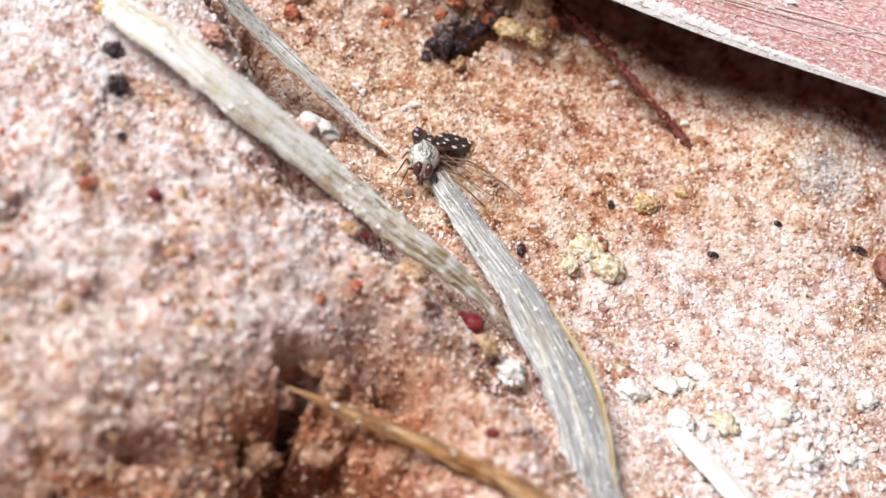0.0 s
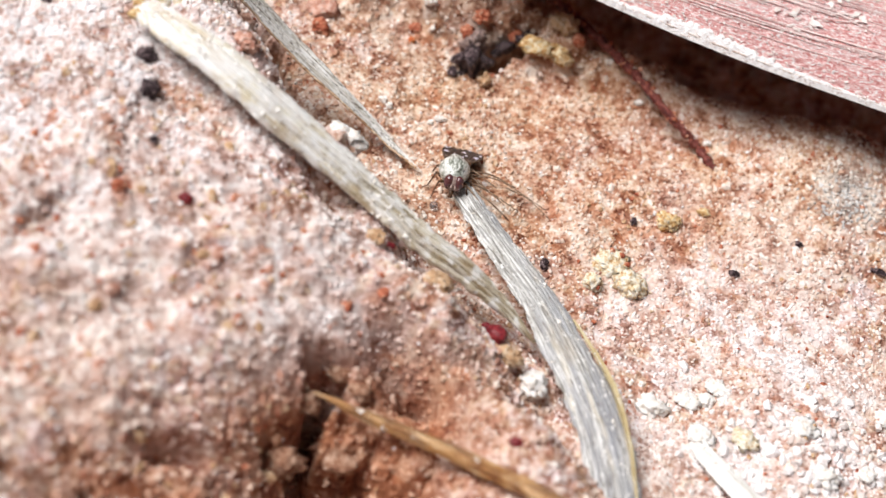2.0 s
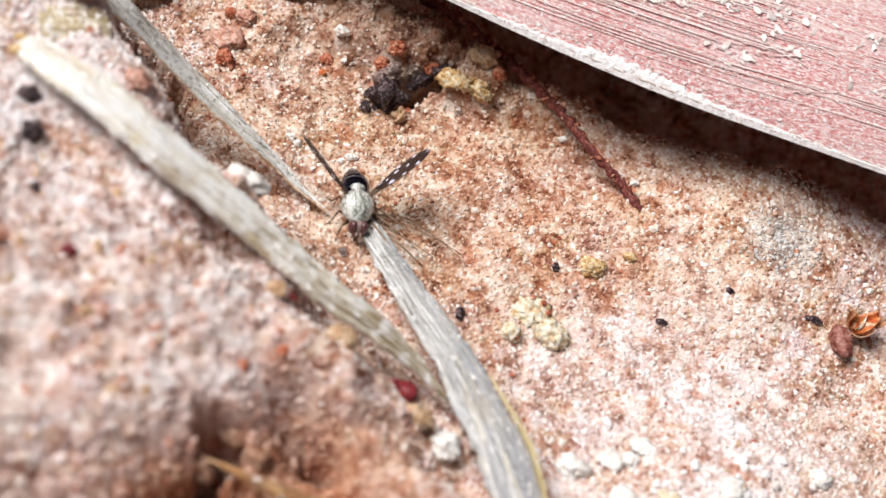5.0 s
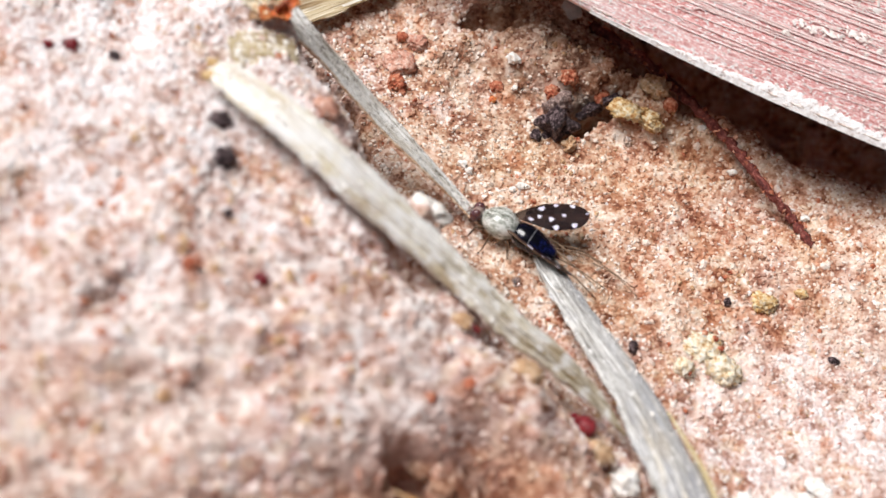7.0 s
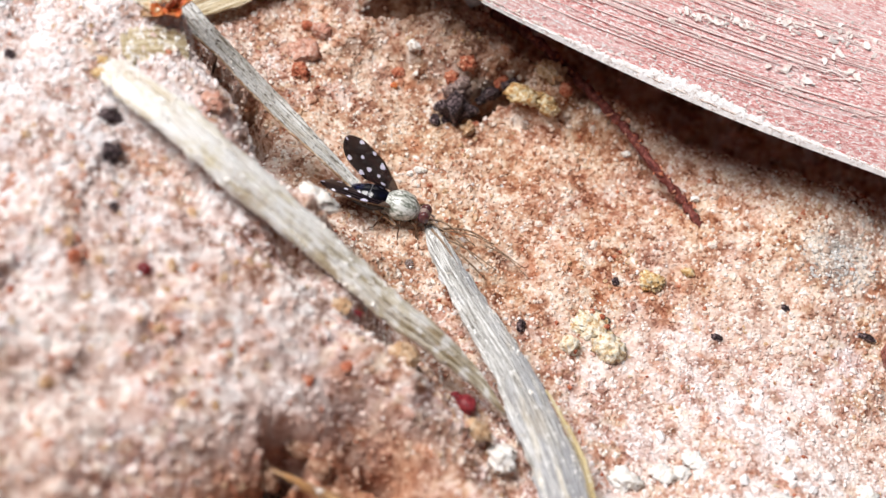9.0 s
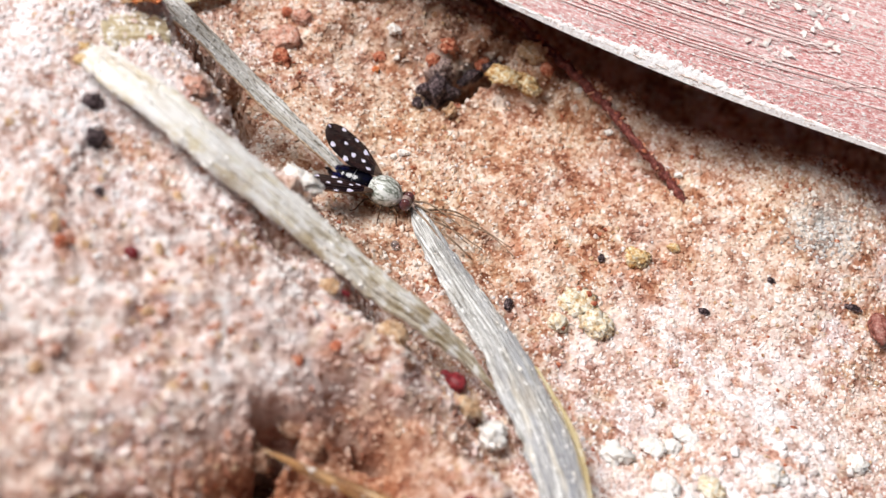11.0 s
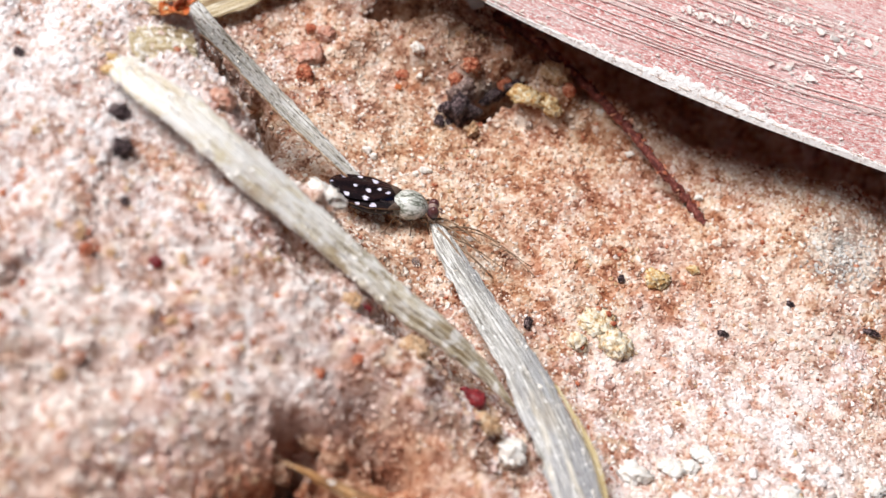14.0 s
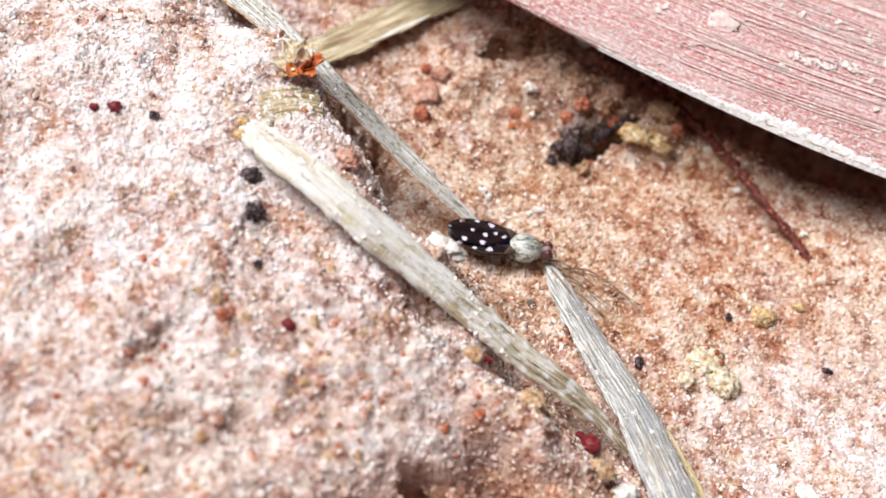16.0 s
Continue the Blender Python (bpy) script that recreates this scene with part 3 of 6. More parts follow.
# ---- building tools ----
def part(name, bm, material, parent=None, label="", smooth=True):
    """Links a bmesh, drawn in millimetres, as one mesh object."""
    bmesh.ops.scale(bm, vec=(MM, MM, MM), verts=bm.verts)
    bmesh.ops.recalc_face_normals(bm, faces=bm.faces)
    me = bpy.data.meshes.new(name)
    bm.to_mesh(me)
    bm.free()
    return linked(name, me, material, parent, label, smooth)


def linked(name, me, material, parent=None, label="", smooth=True):
    for m in material if isinstance(material, (list, tuple)) else [material]:
        me.materials.append(m)
    me.polygons.foreach_set("use_smooth", [smooth] * len(me.polygons))
    ob = new(name, me)
    if parent:
        ob.parent = parent
    if label:
        tagged(ob, label)
    return ob


def raw(name, verts, faces, material, parent=None, label="", smooth=True, laid=None):
    """The same from arrays, for the large meshes. laid: each corner's place along and across the strip, in millimetres times 0.001."""
    me = bpy.data.meshes.new(name)
    me.from_pydata((np.asarray(verts, float) * MM).tolist(), [], np.asarray(faces).tolist() if not isinstance(faces, list) else faces)
    me.update()
    if laid is not None:
        loops = np.empty(len(me.loops), dtype=np.int32)
        me.loops.foreach_get("vertex_index", loops)
        me.uv_layers.new(name="laid").data.foreach_set("uv", (np.asarray(laid)[loops] * MM).ravel())
    return linked(name, me, material, parent, label, smooth)


def thing(name, at, label, category, group="", kind="", turn=(0, 0, 0)):
    """An empty at a thing's base, to hold its parts."""
    ob = new(name)
    ob.empty_display_size = MM
    ob.matrix_world = pose(at[0] * MM, at[1] * MM, at[2] * MM, *turn)
    return tagged(ob, label, category, group, kind)


def blob(bm, at, size, seed, uneven=0.25, level=2, turn=(0, 0, 0)):
    """Adds one uneven lump to a bmesh."""
    got = bmesh.ops.create_icosphere(bm, subdivisions=level, radius=1.0)["verts"]
    shift = Vector((seed * 3.17 % 91, seed * 7.31 % 83, seed * 1.93 % 71))
    m = pose(at[0], at[1], at[2], *turn)
    for v in got:
        n = v.co.normalized()
        k = 1 + uneven * (noise.noise(n * 1.3 + shift) + 0.6 * noise.noise(n * 2.9 + shift) + 0.35 * noise.noise(n * 6.1 + shift))
        v.co = m @ Vector((n.x * size[0] * k, n.y * size[1] * k, n.z * size[2] * k))
    return got


def tube(bm, points, radii, sides=7):
    """Adds a round, tapered tube along points."""
    pts = [Vector(p) for p in points]
    rings = []
    for i, p in enumerate(pts):
        way = (pts[min(i + 1, len(pts) - 1)] - pts[max(i - 1, 0)]).normalized()
        side = way.cross(Vector((0, 0, 1)) if abs(way.z) < 0.9 else Vector((1, 0, 0))).normalized()
        up = side.cross(way)
        rings.append([bm.verts.new(p + (side * math.cos(a) + up * math.sin(a)) * radii[i]) for a in (2 * math.pi * k / sides for k in range(sides))])
    for a, b in zip(rings, rings[1:]):
        for k in range(sides):
            bm.faces.new((a[k], a[(k + 1) % sides], b[(k + 1) % sides], b[k]))
    bm.faces.new(rings[0][::-1])
    bm.faces.new(rings[-1])


def glide(rows, steps):
    """A smooth run through rows of numbers (Catmull-Rom)."""
    r = np.array(rows, float)
    r = np.vstack([2 * r[0] - r[1], r, 2 * r[-1] - r[-2]])
    out = []
    for i in range(1, len(r) - 2):
        for u in np.linspace(0, 1, steps, endpoint=False):
            a, b, c, d = r[i - 1], r[i], r[i + 1], r[i + 2]
            out.append(0.5 * (2 * b + (c - a) * u + (2 * a - 5 * b + 4 * c - d) * u ** 2 + (3 * b - 3 * c + d - a) * u ** 3))
    out.append(r[-2])
    return np.array(out)


def blade(rows, ribs=9, curl=0.12, thick=0.09, seed=0, steps=14, ragged=0.06, across=37, relief=0.035):
    """The mesh of a dry grass blade. Rows: x, y, z, width, lean in degrees along its middle line; ribs run along it."""
    rng = np.random.RandomState(seed)
    line = glide(rows, steps)
    n = len(line)
    verts, faces, laid, run = [], [], [], 0.0
    u = np.linspace(-1, 1, across)
    depth = rng.uniform(0.5, 1.2, ribs + 2)
    cell = (u + 1) / 2 * ribs
    rib = np.abs(np.sin(math.pi * cell)) ** 0.6 * np.interp(cell, np.arange(ribs + 2), depth)
    for i, (x, y, z, w, lean) in enumerate(line):
        a, b = line[max(i - 1, 0), :3], line[min(i + 1, n - 1), :3]
        way = (b - a) / (np.linalg.norm(b - a) + 1e-9)
        side = np.cross(way, (0, 0, 1))
        side /= np.linalg.norm(side) + 1e-9
        up = np.cross(side, way)
        c, s = math.cos(radians(lean)), math.sin(radians(lean))
        side, up = side * c + up * s, up * c - side * s
        wob = 1 + ragged * rough(np.array([i * 0.35, i * 0.35 + 50]), np.array([seed, seed + 7.0]), 1.0, seed)
        half = np.where(u < 0, w / 2 * wob[0], w / 2 * wob[1])
        wav = 0.02 * rough(u * 2 + seed, np.full_like(u, i * 0.22), 1.0, seed + 3)
        lift = curl * w * (u ** 2 - 0.3) + relief * rib * min(1, w) + wav * min(1, w)
        body = thick * (1 - 0.75 * np.abs(u) ** 3) * min(1.0, 0.3 + w)
        mid = np.array([x, y, z])
        top = mid + side * (u * half)[:, None] + up * (lift + body / 2)[:, None]
        low = mid + side * (u * half)[:, None] + up * (lift - body / 2)[:, None]
        verts += [top, low[::-1]]
        run += float(np.linalg.norm(line[i, :3] - line[max(i - 1, 0), :3]))
        flat = np.stack([np.full(across, run + seed * 37.0), u * half + seed * 11.0], -1)
        laid += [flat, flat[::-1] + 5.0]
    verts = np.concatenate(verts)
    k = 2 * across
    for i in range(n - 1):
        for j in range(k):
            faces.append((i * k + j, i * k + (j + 1) % k, (i + 1) * k + (j + 1) % k, (i + 1) * k + j))
    faces.append(tuple(range(k))[::-1])
    faces.append(tuple((n - 1) * k + j for j in range(k)))
    return verts, faces, np.concatenate(laid)


def ground_at(x, y):
    return float(soil(x, y))

# ---- the ground: one sheet, fine where the camera looks, coarser round it ----
def spread(a, b, step, far):
    fine = list(np.arange(a, b + step / 2, step))
    out, d = [], step
    while sum(out) < far:
        d *= 1.16
        out.append(d)
    run = np.cumsum(out)
    return np.array([a - v for v in run[::-1]] + fine + [fine[-1] + v for v in run])


gx, gy = spread(-27, 30, 0.12, 4000), spread(-28, 24, 0.12, 4000)
mx, my = np.meshgrid(gx, gy)
mz = soil(mx, my)
out = np.clip((np.maximum(np.abs(mx), np.abs(my)) - 40) / 60, 0, 1)
mz = mz + out * (2.5 * rough(mx, my, 24, 21) + 6 * rough(mx, my, 170, 22))
w = len(gx)
idx = np.arange(len(gy) * w).reshape(len(gy), w)
quads = np.stack([idx[:-1, :-1], idx[:-1, 1:], idx[1:, 1:], idx[1:, :-1]], -1).reshape(-1, 4)
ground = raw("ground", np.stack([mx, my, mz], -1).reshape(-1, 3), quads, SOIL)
tagged(ground, "bare sandy reddish soil with a crumbly bank and a gully", "ground", kind="structure")


def grains(name, count, small, large, seed, label, material, sunk=0.25, box=(-25, 28, -26, 21), keep=None):
    """Countless loose sand grains lying on the soil, joined into one mesh."""
    rng = np.random.RandomState(seed)
    bm = bmesh.new()
    bmesh.ops.create_icosphere(bm, subdivisions=1, radius=1.0)
    base = np.array([v.co[:] for v in bm.verts])
    tri = np.array([[v.index for v in f.verts] for f in bm.faces])
    bm.free()
    x, y = rng.uniform(box[0], box[1], count), rng.uniform(box[2], box[3], count)
    if keep is not None:
        ok = keep(x, y, rng)
        x, y = x[ok], y[ok]
    n = len(x)
    r = np.exp(rng.uniform(math.log(small), math.log(large), n))
    shape = rng.uniform(0.65, 1.25, (n, 3)) * r[:, None]
    a, b = rng.uniform(0, 2 * math.pi, n), rng.uniform(-0.6, 0.6, n)
    ca, sa, cb, sb = np.cos(a), np.sin(a), np.cos(b), np.sin(b)
    p = base[None] * shape[:, None, :] * rng.uniform(0.62, 1.32, (n, len(base), 1))
    px = p[..., 0] * cb[:, None] + p[..., 2] * sb[:, None]
    pz = p[..., 2] * cb[:, None] - p[..., 0] * sb[:, None]
    qx = px * ca[:, None] - p[..., 1] * sa[:, None] + x[:, None]
    qy = px * sa[:, None] + p[..., 1] * ca[:, None] + y[:, None]
    qz = pz + (soil(x, y) + r * sunk)[:, None]
    verts = np.stack([qx, qy, qz], -1).reshape(-1, 3)
    faces = (tri[None] + (np.arange(n) * len(base))[:, None, None]).reshape(-1, 3)
    return tagged(raw(name, verts, faces, material, smooth=False), label, "sand", kind="stuff")


def whiteness(x, y):
    """White dust lies on the bank's top and on the flat near the bleached stump."""
    m = bank(x, y)
    much = 1.0 * m * np.clip((y - 0.72 * x + 10) / 13, 0.12, 1) * (0.25 + 0.75 * np.clip((-x + 2) / 11, 0, 1)) + 0.33 * dome(x, y, 17, -5, 9, 7) + 0.04
    return np.clip(much * (0.8 + 0.6 * rough(x, y, 3.3, 61)), 0, 0.93)


def pale(x, y, rng):
    return rng.uniform(0, 1, len(x)) < whiteness(x, y)


grains("sand_grains", 64000, 0.052, 0.125, 1, "fine pale, ochre and red sand grains strewn over the soil", GRAIN, sunk=-0.1, keep=lambda x, y, rng: rng.uniform(0, 1, len(x)) > 0.75 * dome(x, y, -4, -12, 8, 4.5, 15))
grains("coarse_sand", 9000, 0.10, 0.20, 2, "coarser rounded sand grains half sunk in the soil", GRAIN, sunk=-0.2, keep=lambda x, y, rng: rng.uniform(0, 1, len(x)) > 0.8 * dome(x, y, -4, -12, 8, 4.5, 15))
for shade, count, size, start in ((RED, 75, 0.30, 71), (OCHRE, 120, 0.40, 72), (SALMON, 120, 0.40, 73)):
    grains("caked_crumbs", count, 0.14, size, start, "rusty, ochre and salmon crumbs caked into the bank", shade, sunk=-0.5, box=(-16, 1.5, -22, -7),
           keep=lambda x, y, rng: rng.uniform(0, 1, len(x)) < bank(x, y) * (1 - 0.6 * dome(x, y, -2.5, -9.8, 3.5, 2.2)))
grains("bank_pebbles", 6500, 0.10, 0.21, 4, "small rounded pale and rusty pebbles caked into the bank", GRAIN, sunk=-0.1,
       keep=lambda x, y, rng: rng.uniform(0, 1, len(x)) < bank(x, y) * (1 - 0.8 * dome(x, y, -3, -10.8, 4.5, 3)) * (0.25 + 0.75 * np.clip(rough(x, y, 2.4, 63) + 0.4, 0, 1)))
grains("pale_sand", 28000, 0.045, 0.125, 3, "whitish quartz sand dusted over the bank and the flat", PALE_GRAIN, sunk=0.0, keep=pale)

# ---- dry grass blades ----
def crumbs(bm, places, small, large, seed, flat=1.0):
    """Adds a low lump at each place."""
    rng = np.random.RandomState(seed)
    for k, p in enumerate(places):
        r = small + (large - small) * rng.uniform() ** 2
        blob(bm, p, (r * rng.uniform(0.7, 1.9), r * rng.uniform(0.35, 1.0), flat * r * rng.uniform(0.5, 0.9)), seed + k, 0.9, 1, (rng.uniform(5, 45), rng.uniform(-20, 20), rng.uniform(-90, 90)))


def grass(name, rows, material, label, dust=0, dust_on=(0, 1), grit=0.13, edge=None, **more):
    """A lying grass blade as one thing: its strip, and the dust caked on it."""
    at = np.array(rows[0][:3])
    ob = thing(name, at, label, "grass blade", "dry grass blades")
    verts, faces, laid = blade(rows, **more)
    raw("strip", verts - at, faces, material, ob, laid=laid)
    if edge:
        last = verts[more.get("across", 37) - 1::2 * more.get("across", 37)] - at
        bm = bmesh.new()
        tube(bm, last, [0.055 + 0.015 * math.sin(i * 1.3) for i in range(len(last))], 7)
        part("edge", bm, edge, ob, "tan curled edge of the blade")
    if dust:
        rng = np.random.RandomState(more.get("seed", 0) + 50)
        k = 2 * more.get("across", 37)
        n = len(verts) // k
        places = []
        i, j = 0, k // 4
        for q in range(dust):
            if q % 5 == 0:
                i, j = int(n * rng.uniform(*dust_on)), int(rng.randint(2, k // 2 - 2))
            i, j = min(n - 1, max(0, i + rng.randint(-1, 2))), min(k // 2 - 2, max(1, j + rng.randint(-3, 4)))
            places.append(verts[min(i, n - 1) * k + j] - at)
        bm = bmesh.new()
        crumbs(bm, places, 0.025, grit, more.get("seed", 0) + 9, 0.45)
        part("caked_dust", bm, WHITE, ob, "white dust caked on the blade", smooth=False)["kind"] = "stuff"
    return ob


grass("grass_blade", [(-12.1, -3.45, 8.6, 1.25, 4), (-11.4, -3.75, 8.95, 1.45, 0), (-10.4, -4.3, 9.2, 1.54, -6), (-8.6, -5.0, 9.3, 1.67, -10), (-6.3, -5.6, 8.7, 1.72, -12), (-3.8, -6.0, 7.5, 1.63, -14),
                      (-0.7, -6.4, 6.0, 1.45, -18), (1.0, -6.7, 5.2, 1.38, -10), (2.4, -7.0, 4.6, 1.29, -30), (4.2, -7.2, 3.9, 1.15, -22), (6.2, -7.5, 2.95, 0.82, -10), (7.5, -7.95, 2.35, 0.40, 0), (8.2, -8.25, 2.05, 0.12, 0)],
      LONG_STRAW, "long pale straw-coloured grass blade lying across the bank", dust=900, dust_on=(0.0, 0.62), grit=0.10, ribs=4, curl=-0.12, seed=4, relief=0.17, ragged=0.10, across=49)
grass("grass_blade", [(-19.5, 6.4, 7.1, 1.6, 0), (-16.5, 4.5, 7.6, 1.5, 2), (-13.5, 3.3, 7.4, 1.4, 5), (-10.2, 2.2, 6.3, 1.32, 8), (-8.0, 2.05, 4.7, 1.25, 10), (-6.0, 1.8, 3.35, 1.25, 12), (-3.8, 1.3, 2.3, 1.05, 12), (-1.6, 1.0, 1.0, 0.70, 8), (-0.7, 0.72, 0.62, 0.45, 4), (0.2, 0.4, 0.42, 0.2, 0), (0.9, 0.12, 0.35, 0.08, 0)],
      FLECKED, "narrow grey weathered grass blade tapering into the gully", dust=260, grit=0.07, ribs=6, curl=0.12, seed=9, relief=0.08, edge=SHEATH)
grass("grass_blade", [(2.4, 0.7, 0.45, 0.55, 0), (3.2, -0.5, 0.7, 1.15, 4), (4.5, -2.2, 1.2, 1.5, 8), (6.1, -4.1, 1.8, 1.7, 8), (7.9, -6.2, 2.35, 1.95, 6), (9.6, -8.4, 2.6, 2.15, 2), (11.2, -10.5, 2.6, 2.2, -2), (12.4, -12.9, 2.9, 2.3, 0)] + [(x, y, max(z, ground_at(x, y) + 0.35), w, 0) for x, y, z, w in [(13.4, -15.6, 3.3, 2.3), (14.3, -18.6, 3.8, 2.3), (15.2, -21.6, 4.4, 2.2), (16.2, -25.0, 5.0, 2.0)]],
      BROAD_STRAW, "broad grey splintered grass blade with a frayed tip", dust=160, grit=0.09, ribs=9, curl=-0.08, seed=14, relief=0.045, ragged=0.12)
grass("grass_blade", [(9.5, -6.7, 2.45, 0.12, 20), (10.45, -7.9, 2.7, 0.28, 25), (11.5, -9.3, 2.95, 0.45, 30), (12.35, -10.7, 3.0, 0.42, 30), (13.2, -12.6, 3.0, 0.3, 30), (14.0, -15.0, 3.1, 0.1, 20)],
      RIND, "thin yellow strip of grass beside the broad blade", dust=40, grit=0.06, ribs=3, curl=0.2, seed=17, ragged=0.35)
lie = [(-12.6, 6.7), (-11.4, 8.2), (-9.6, 10.5), (-6.7, 14.3), (-4.2, 17.5), (-1.0, 21.7)]
grass("grass_blade", [(x, y, 0.35 + 0.14 * k + max(0.0, 0.5 - 0.1 * k), w, 4) for k, ((x, y), w) in enumerate(zip(lie, (1.5, 1.85, 1.95, 2.0, 2.0, 1.6)))],
      DULL_STRAW, "flat tan grass blade with a splintered edge lying behind the bank", dust=25, ribs=14, curl=-0.03, seed=21, ragged=0.16)
grass("grass_blade", [(-9.6, 8.9, 1.3, 0.12, 0), (-8.6, 10.2, 1.35, 0.25, 0), (-7.4, 11.9, 1.2, 0.1, 0)], STRAW, "loose pale splinter of grass", ribs=2, curl=0.1, seed=22)
grass("grass_blade", [(x, y, ground_at(x, y) + 0.12, w, 0) for x, y, w in [(-12.1, -1.7, 1.3), (-11.6, -1.4, 1.8), (-11.0, -1.0, 2.1), (-10.3, -0.6, 2.1), (-9.7, -0.25, 1.9)]],
      DULL_STRAW, "short half-buried tan grass blade on the bank's brow", dust=260, grit=0.10, ribs=8, curl=-0.06, seed=23, ragged=0.35)
grass("grass_blade", [(0.1, -15.6, 4.2, 0.12, -10), (1.0, -15.75, 4.3, 0.26, -30), (1.9, -15.9, 4.3, 0.42, -40), (3.3, -16.0, 4.25, 0.58, -40), (5.3, -16.2, 4.35, 0.68, -40), (7.1, -16.6, 4.7, 0.74, -35), (9.0, -17.7, 6.2, 0.8, -25), (10.6, -18.3, 6.6, 0.8, -15), (12.1, -19.3, 7.7, 0.9, -5), (14, -21, 9.0, 0.8, 0)],
      TAN_STRAW, "brown curled grass sheath sticking out of a hole in the bank", dust=30, dust_on=(0.2, 1), grit=0.09, ribs=5, curl=-0.25, seed=27)
grass("grass_blade", [(16.0, -10.1, 1.5, 0.5, 0), (16.5, -10.5, 1.7, 0.9, 0), (17.6, -11.3, 1.85, 1.1, 0), (19.4, -12.7, 2.0, 1.2, 0), (22, -15.1, 2.2, 1.4, 0), (25, -17.5, 2.3, 1.2, 0)],
      BLEACHED, "bleached white stump of a grass blade", dust=40, dust_on=(0, 0.5), ribs=6, curl=-0.12, seed=31)


def fibre(points, radius, label):
    ob = thing("plant_fibre", points[0], label, "fibre", "loose plant fibres")
    bm = bmesh.new()
    line = glide([[a - b for a, b in zip(p, points[0])] for p in points], 8)
    tube(bm, line, [radius * (1 - 0.6 * k / len(line)) for k in range(len(line))], 6)
    part("strand", bm, HAIR, ob)


for k, (a, b, c) in enumerate([((2.6, 0.5, 0.5), (4.6, 0.9, 0.55), (7.1, 0.5, 0.1)), ((2.8, 0.3, 0.5), (4.3, 0.1, 0.5), (5.9, -0.2, 0.2)), ((2.7, 0.6, 0.5), (4.0, 1.1, 0.5), (5.4, 1.1, 0.2)), ((2.9, 0.2, 0.45), (4.4, -0.5, 0.6), (5.6, -0.9, 0.2)), ((5.0, 0.75, 0.4), (6.1, 0.6, 0.35), (7.4, 0.1, 0.05)), ((2.3, 0.75, 0.55), (3.4, 0.35, 0.75), (5.2, -0.45, 0.6)), ((2.2, 0.9, 0.5), (3.0, 0.9, 0.7), (4.6, 0.45, 0.5)), ((2.5, 0.4, 0.6), (3.3, -0.3, 0.8), (4.3, -1.3, 0.95)), ((4.4, -7.0, 3.2), (3.9, -8.2, 3.4), (4.1, -9.0, 3.4))]):
    fibre([a, b, c], 0.042 + 0.010 * (k % 4), "thin brown fibre frayed from the broad blade")

# ---- the rootlet ----
rootlet = thing("rootlet", (1.5, 13.5, 1.2), "dark red rough rootlet running out from under the leaf", "root")
bm = bmesh.new()
line = glide([(0, 0, 0), (2.2, -1.1, 0.5), (4.6, -2.4, 0.55), (6.6, -3.7, 0.6), (8.2, -4.6, 0.35), (10.0, -6.0, 0.2), (11.5, -6.6, -0.35), (12.7, -7.6, -0.55)], 9)
tube(bm, [p + np.array([0.05 * math.sin(k * 2.1), 0.06 * math.cos(k * 1.7), 0.03 * math.sin(k * 3.3)]) for k, p in enumerate(line)], [0.25 - 0.05 * k / len(line) + 0.045 * math.sin(k * 1.9) + 0.03 * math.sin(k * 4.1) for k in range(len(line))], 9)
part("strand", bm, ROOT, rootlet)
bm = bmesh.new()
rng = np.random.RandomState(5)
crumbs(bm, [line[k] + rng.uniform(-0.22, 0.22, 3) + np.array([0, 0, 0.1]) for k in rng.randint(0, len(line), 150)], 0.05, 0.14, 60)
part("clinging_sand", bm, RED, rootlet, "red sand clinging to the root", smooth=False)["kind"] = "stuff"

# ---- the fallen leaf over the flat: its front edge hangs over the soil, its back rests on it ----
def leaf_point(x, d):
    """x: along the leaf; d: how far back from the front edge. Millimetres."""
    front = 8.35 + 0.0125 * np.clip(16 - x, 0, None) ** 1.75 + 0.006 * np.clip(x - 26, 0, None) ** 2
    back = 46 - 0.012 * (x - 20) ** 2
    depth = np.clip(back - front, 0.5, None)
    k = np.clip(d, 0, 1)
    y = front + depth * k
    run = depth * k
    end = np.clip((x - 45) / 30, 0, 1) ** 2 + np.clip((-8 - x) / 16, 0, 1) ** 2 * 0.6
    z = 5.8 + 1.6 * (1 - np.exp(-run / 1.7)) + 0.08 * run
    z = z * (1 - np.clip((run - 9) / np.clip(depth - 9, 4, None), 0, 1) ** 1.6) * (1 - 0.9 * np.clip(end, 0, 1)) + 0.5
    return y, z - 0.5


leaf_at = np.array([20.0, 30.0, 0.0])
leaf = thing("leaf", leaf_at, "large reddish-brown dry leaf with pale rim, propped over the soil", "leaf")
us = np.concatenate([np.linspace(-30, -7, 24, endpoint=False), np.arange(-7, 28, 0.16), np.linspace(28, 72, 45)])
vs = np.concatenate([np.linspace(0, 0.32, 190, endpoint=False), np.linspace(0.32, 1, 30)])
uu, vv = np.meshgrid(us, vs)
ly, lz = leaf_point(uu, vv)
# the veins run along the leaf and meet the front edge at a slant
vein = (ly - leaf_point(uu, uu * 0)[0]) * 1.25 - 0.07 * uu + 0.07 * rough(uu * 0.2, ly, 3.0, 34) + 0.06 * rough(uu * 0.7, ly, 1.3, 35)
ripple = np.abs(np.sin(vein * math.pi / 0.44)) ** 3 * (0.6 + 0.4 * rough(uu * 0.2, vein, 0.9, 36))
lift = 0.05 * ripple + 0.02 * rough(uu * 0.5, vein * 2, 0.35, 37) + 0.06 * rough(uu, ly, 4, 38) + 0.022 * rough(uu, ly, 0.22, 39)
top = np.stack([uu, ly - 0.15 * lift, lz + lift], -1).reshape(-1, 3)
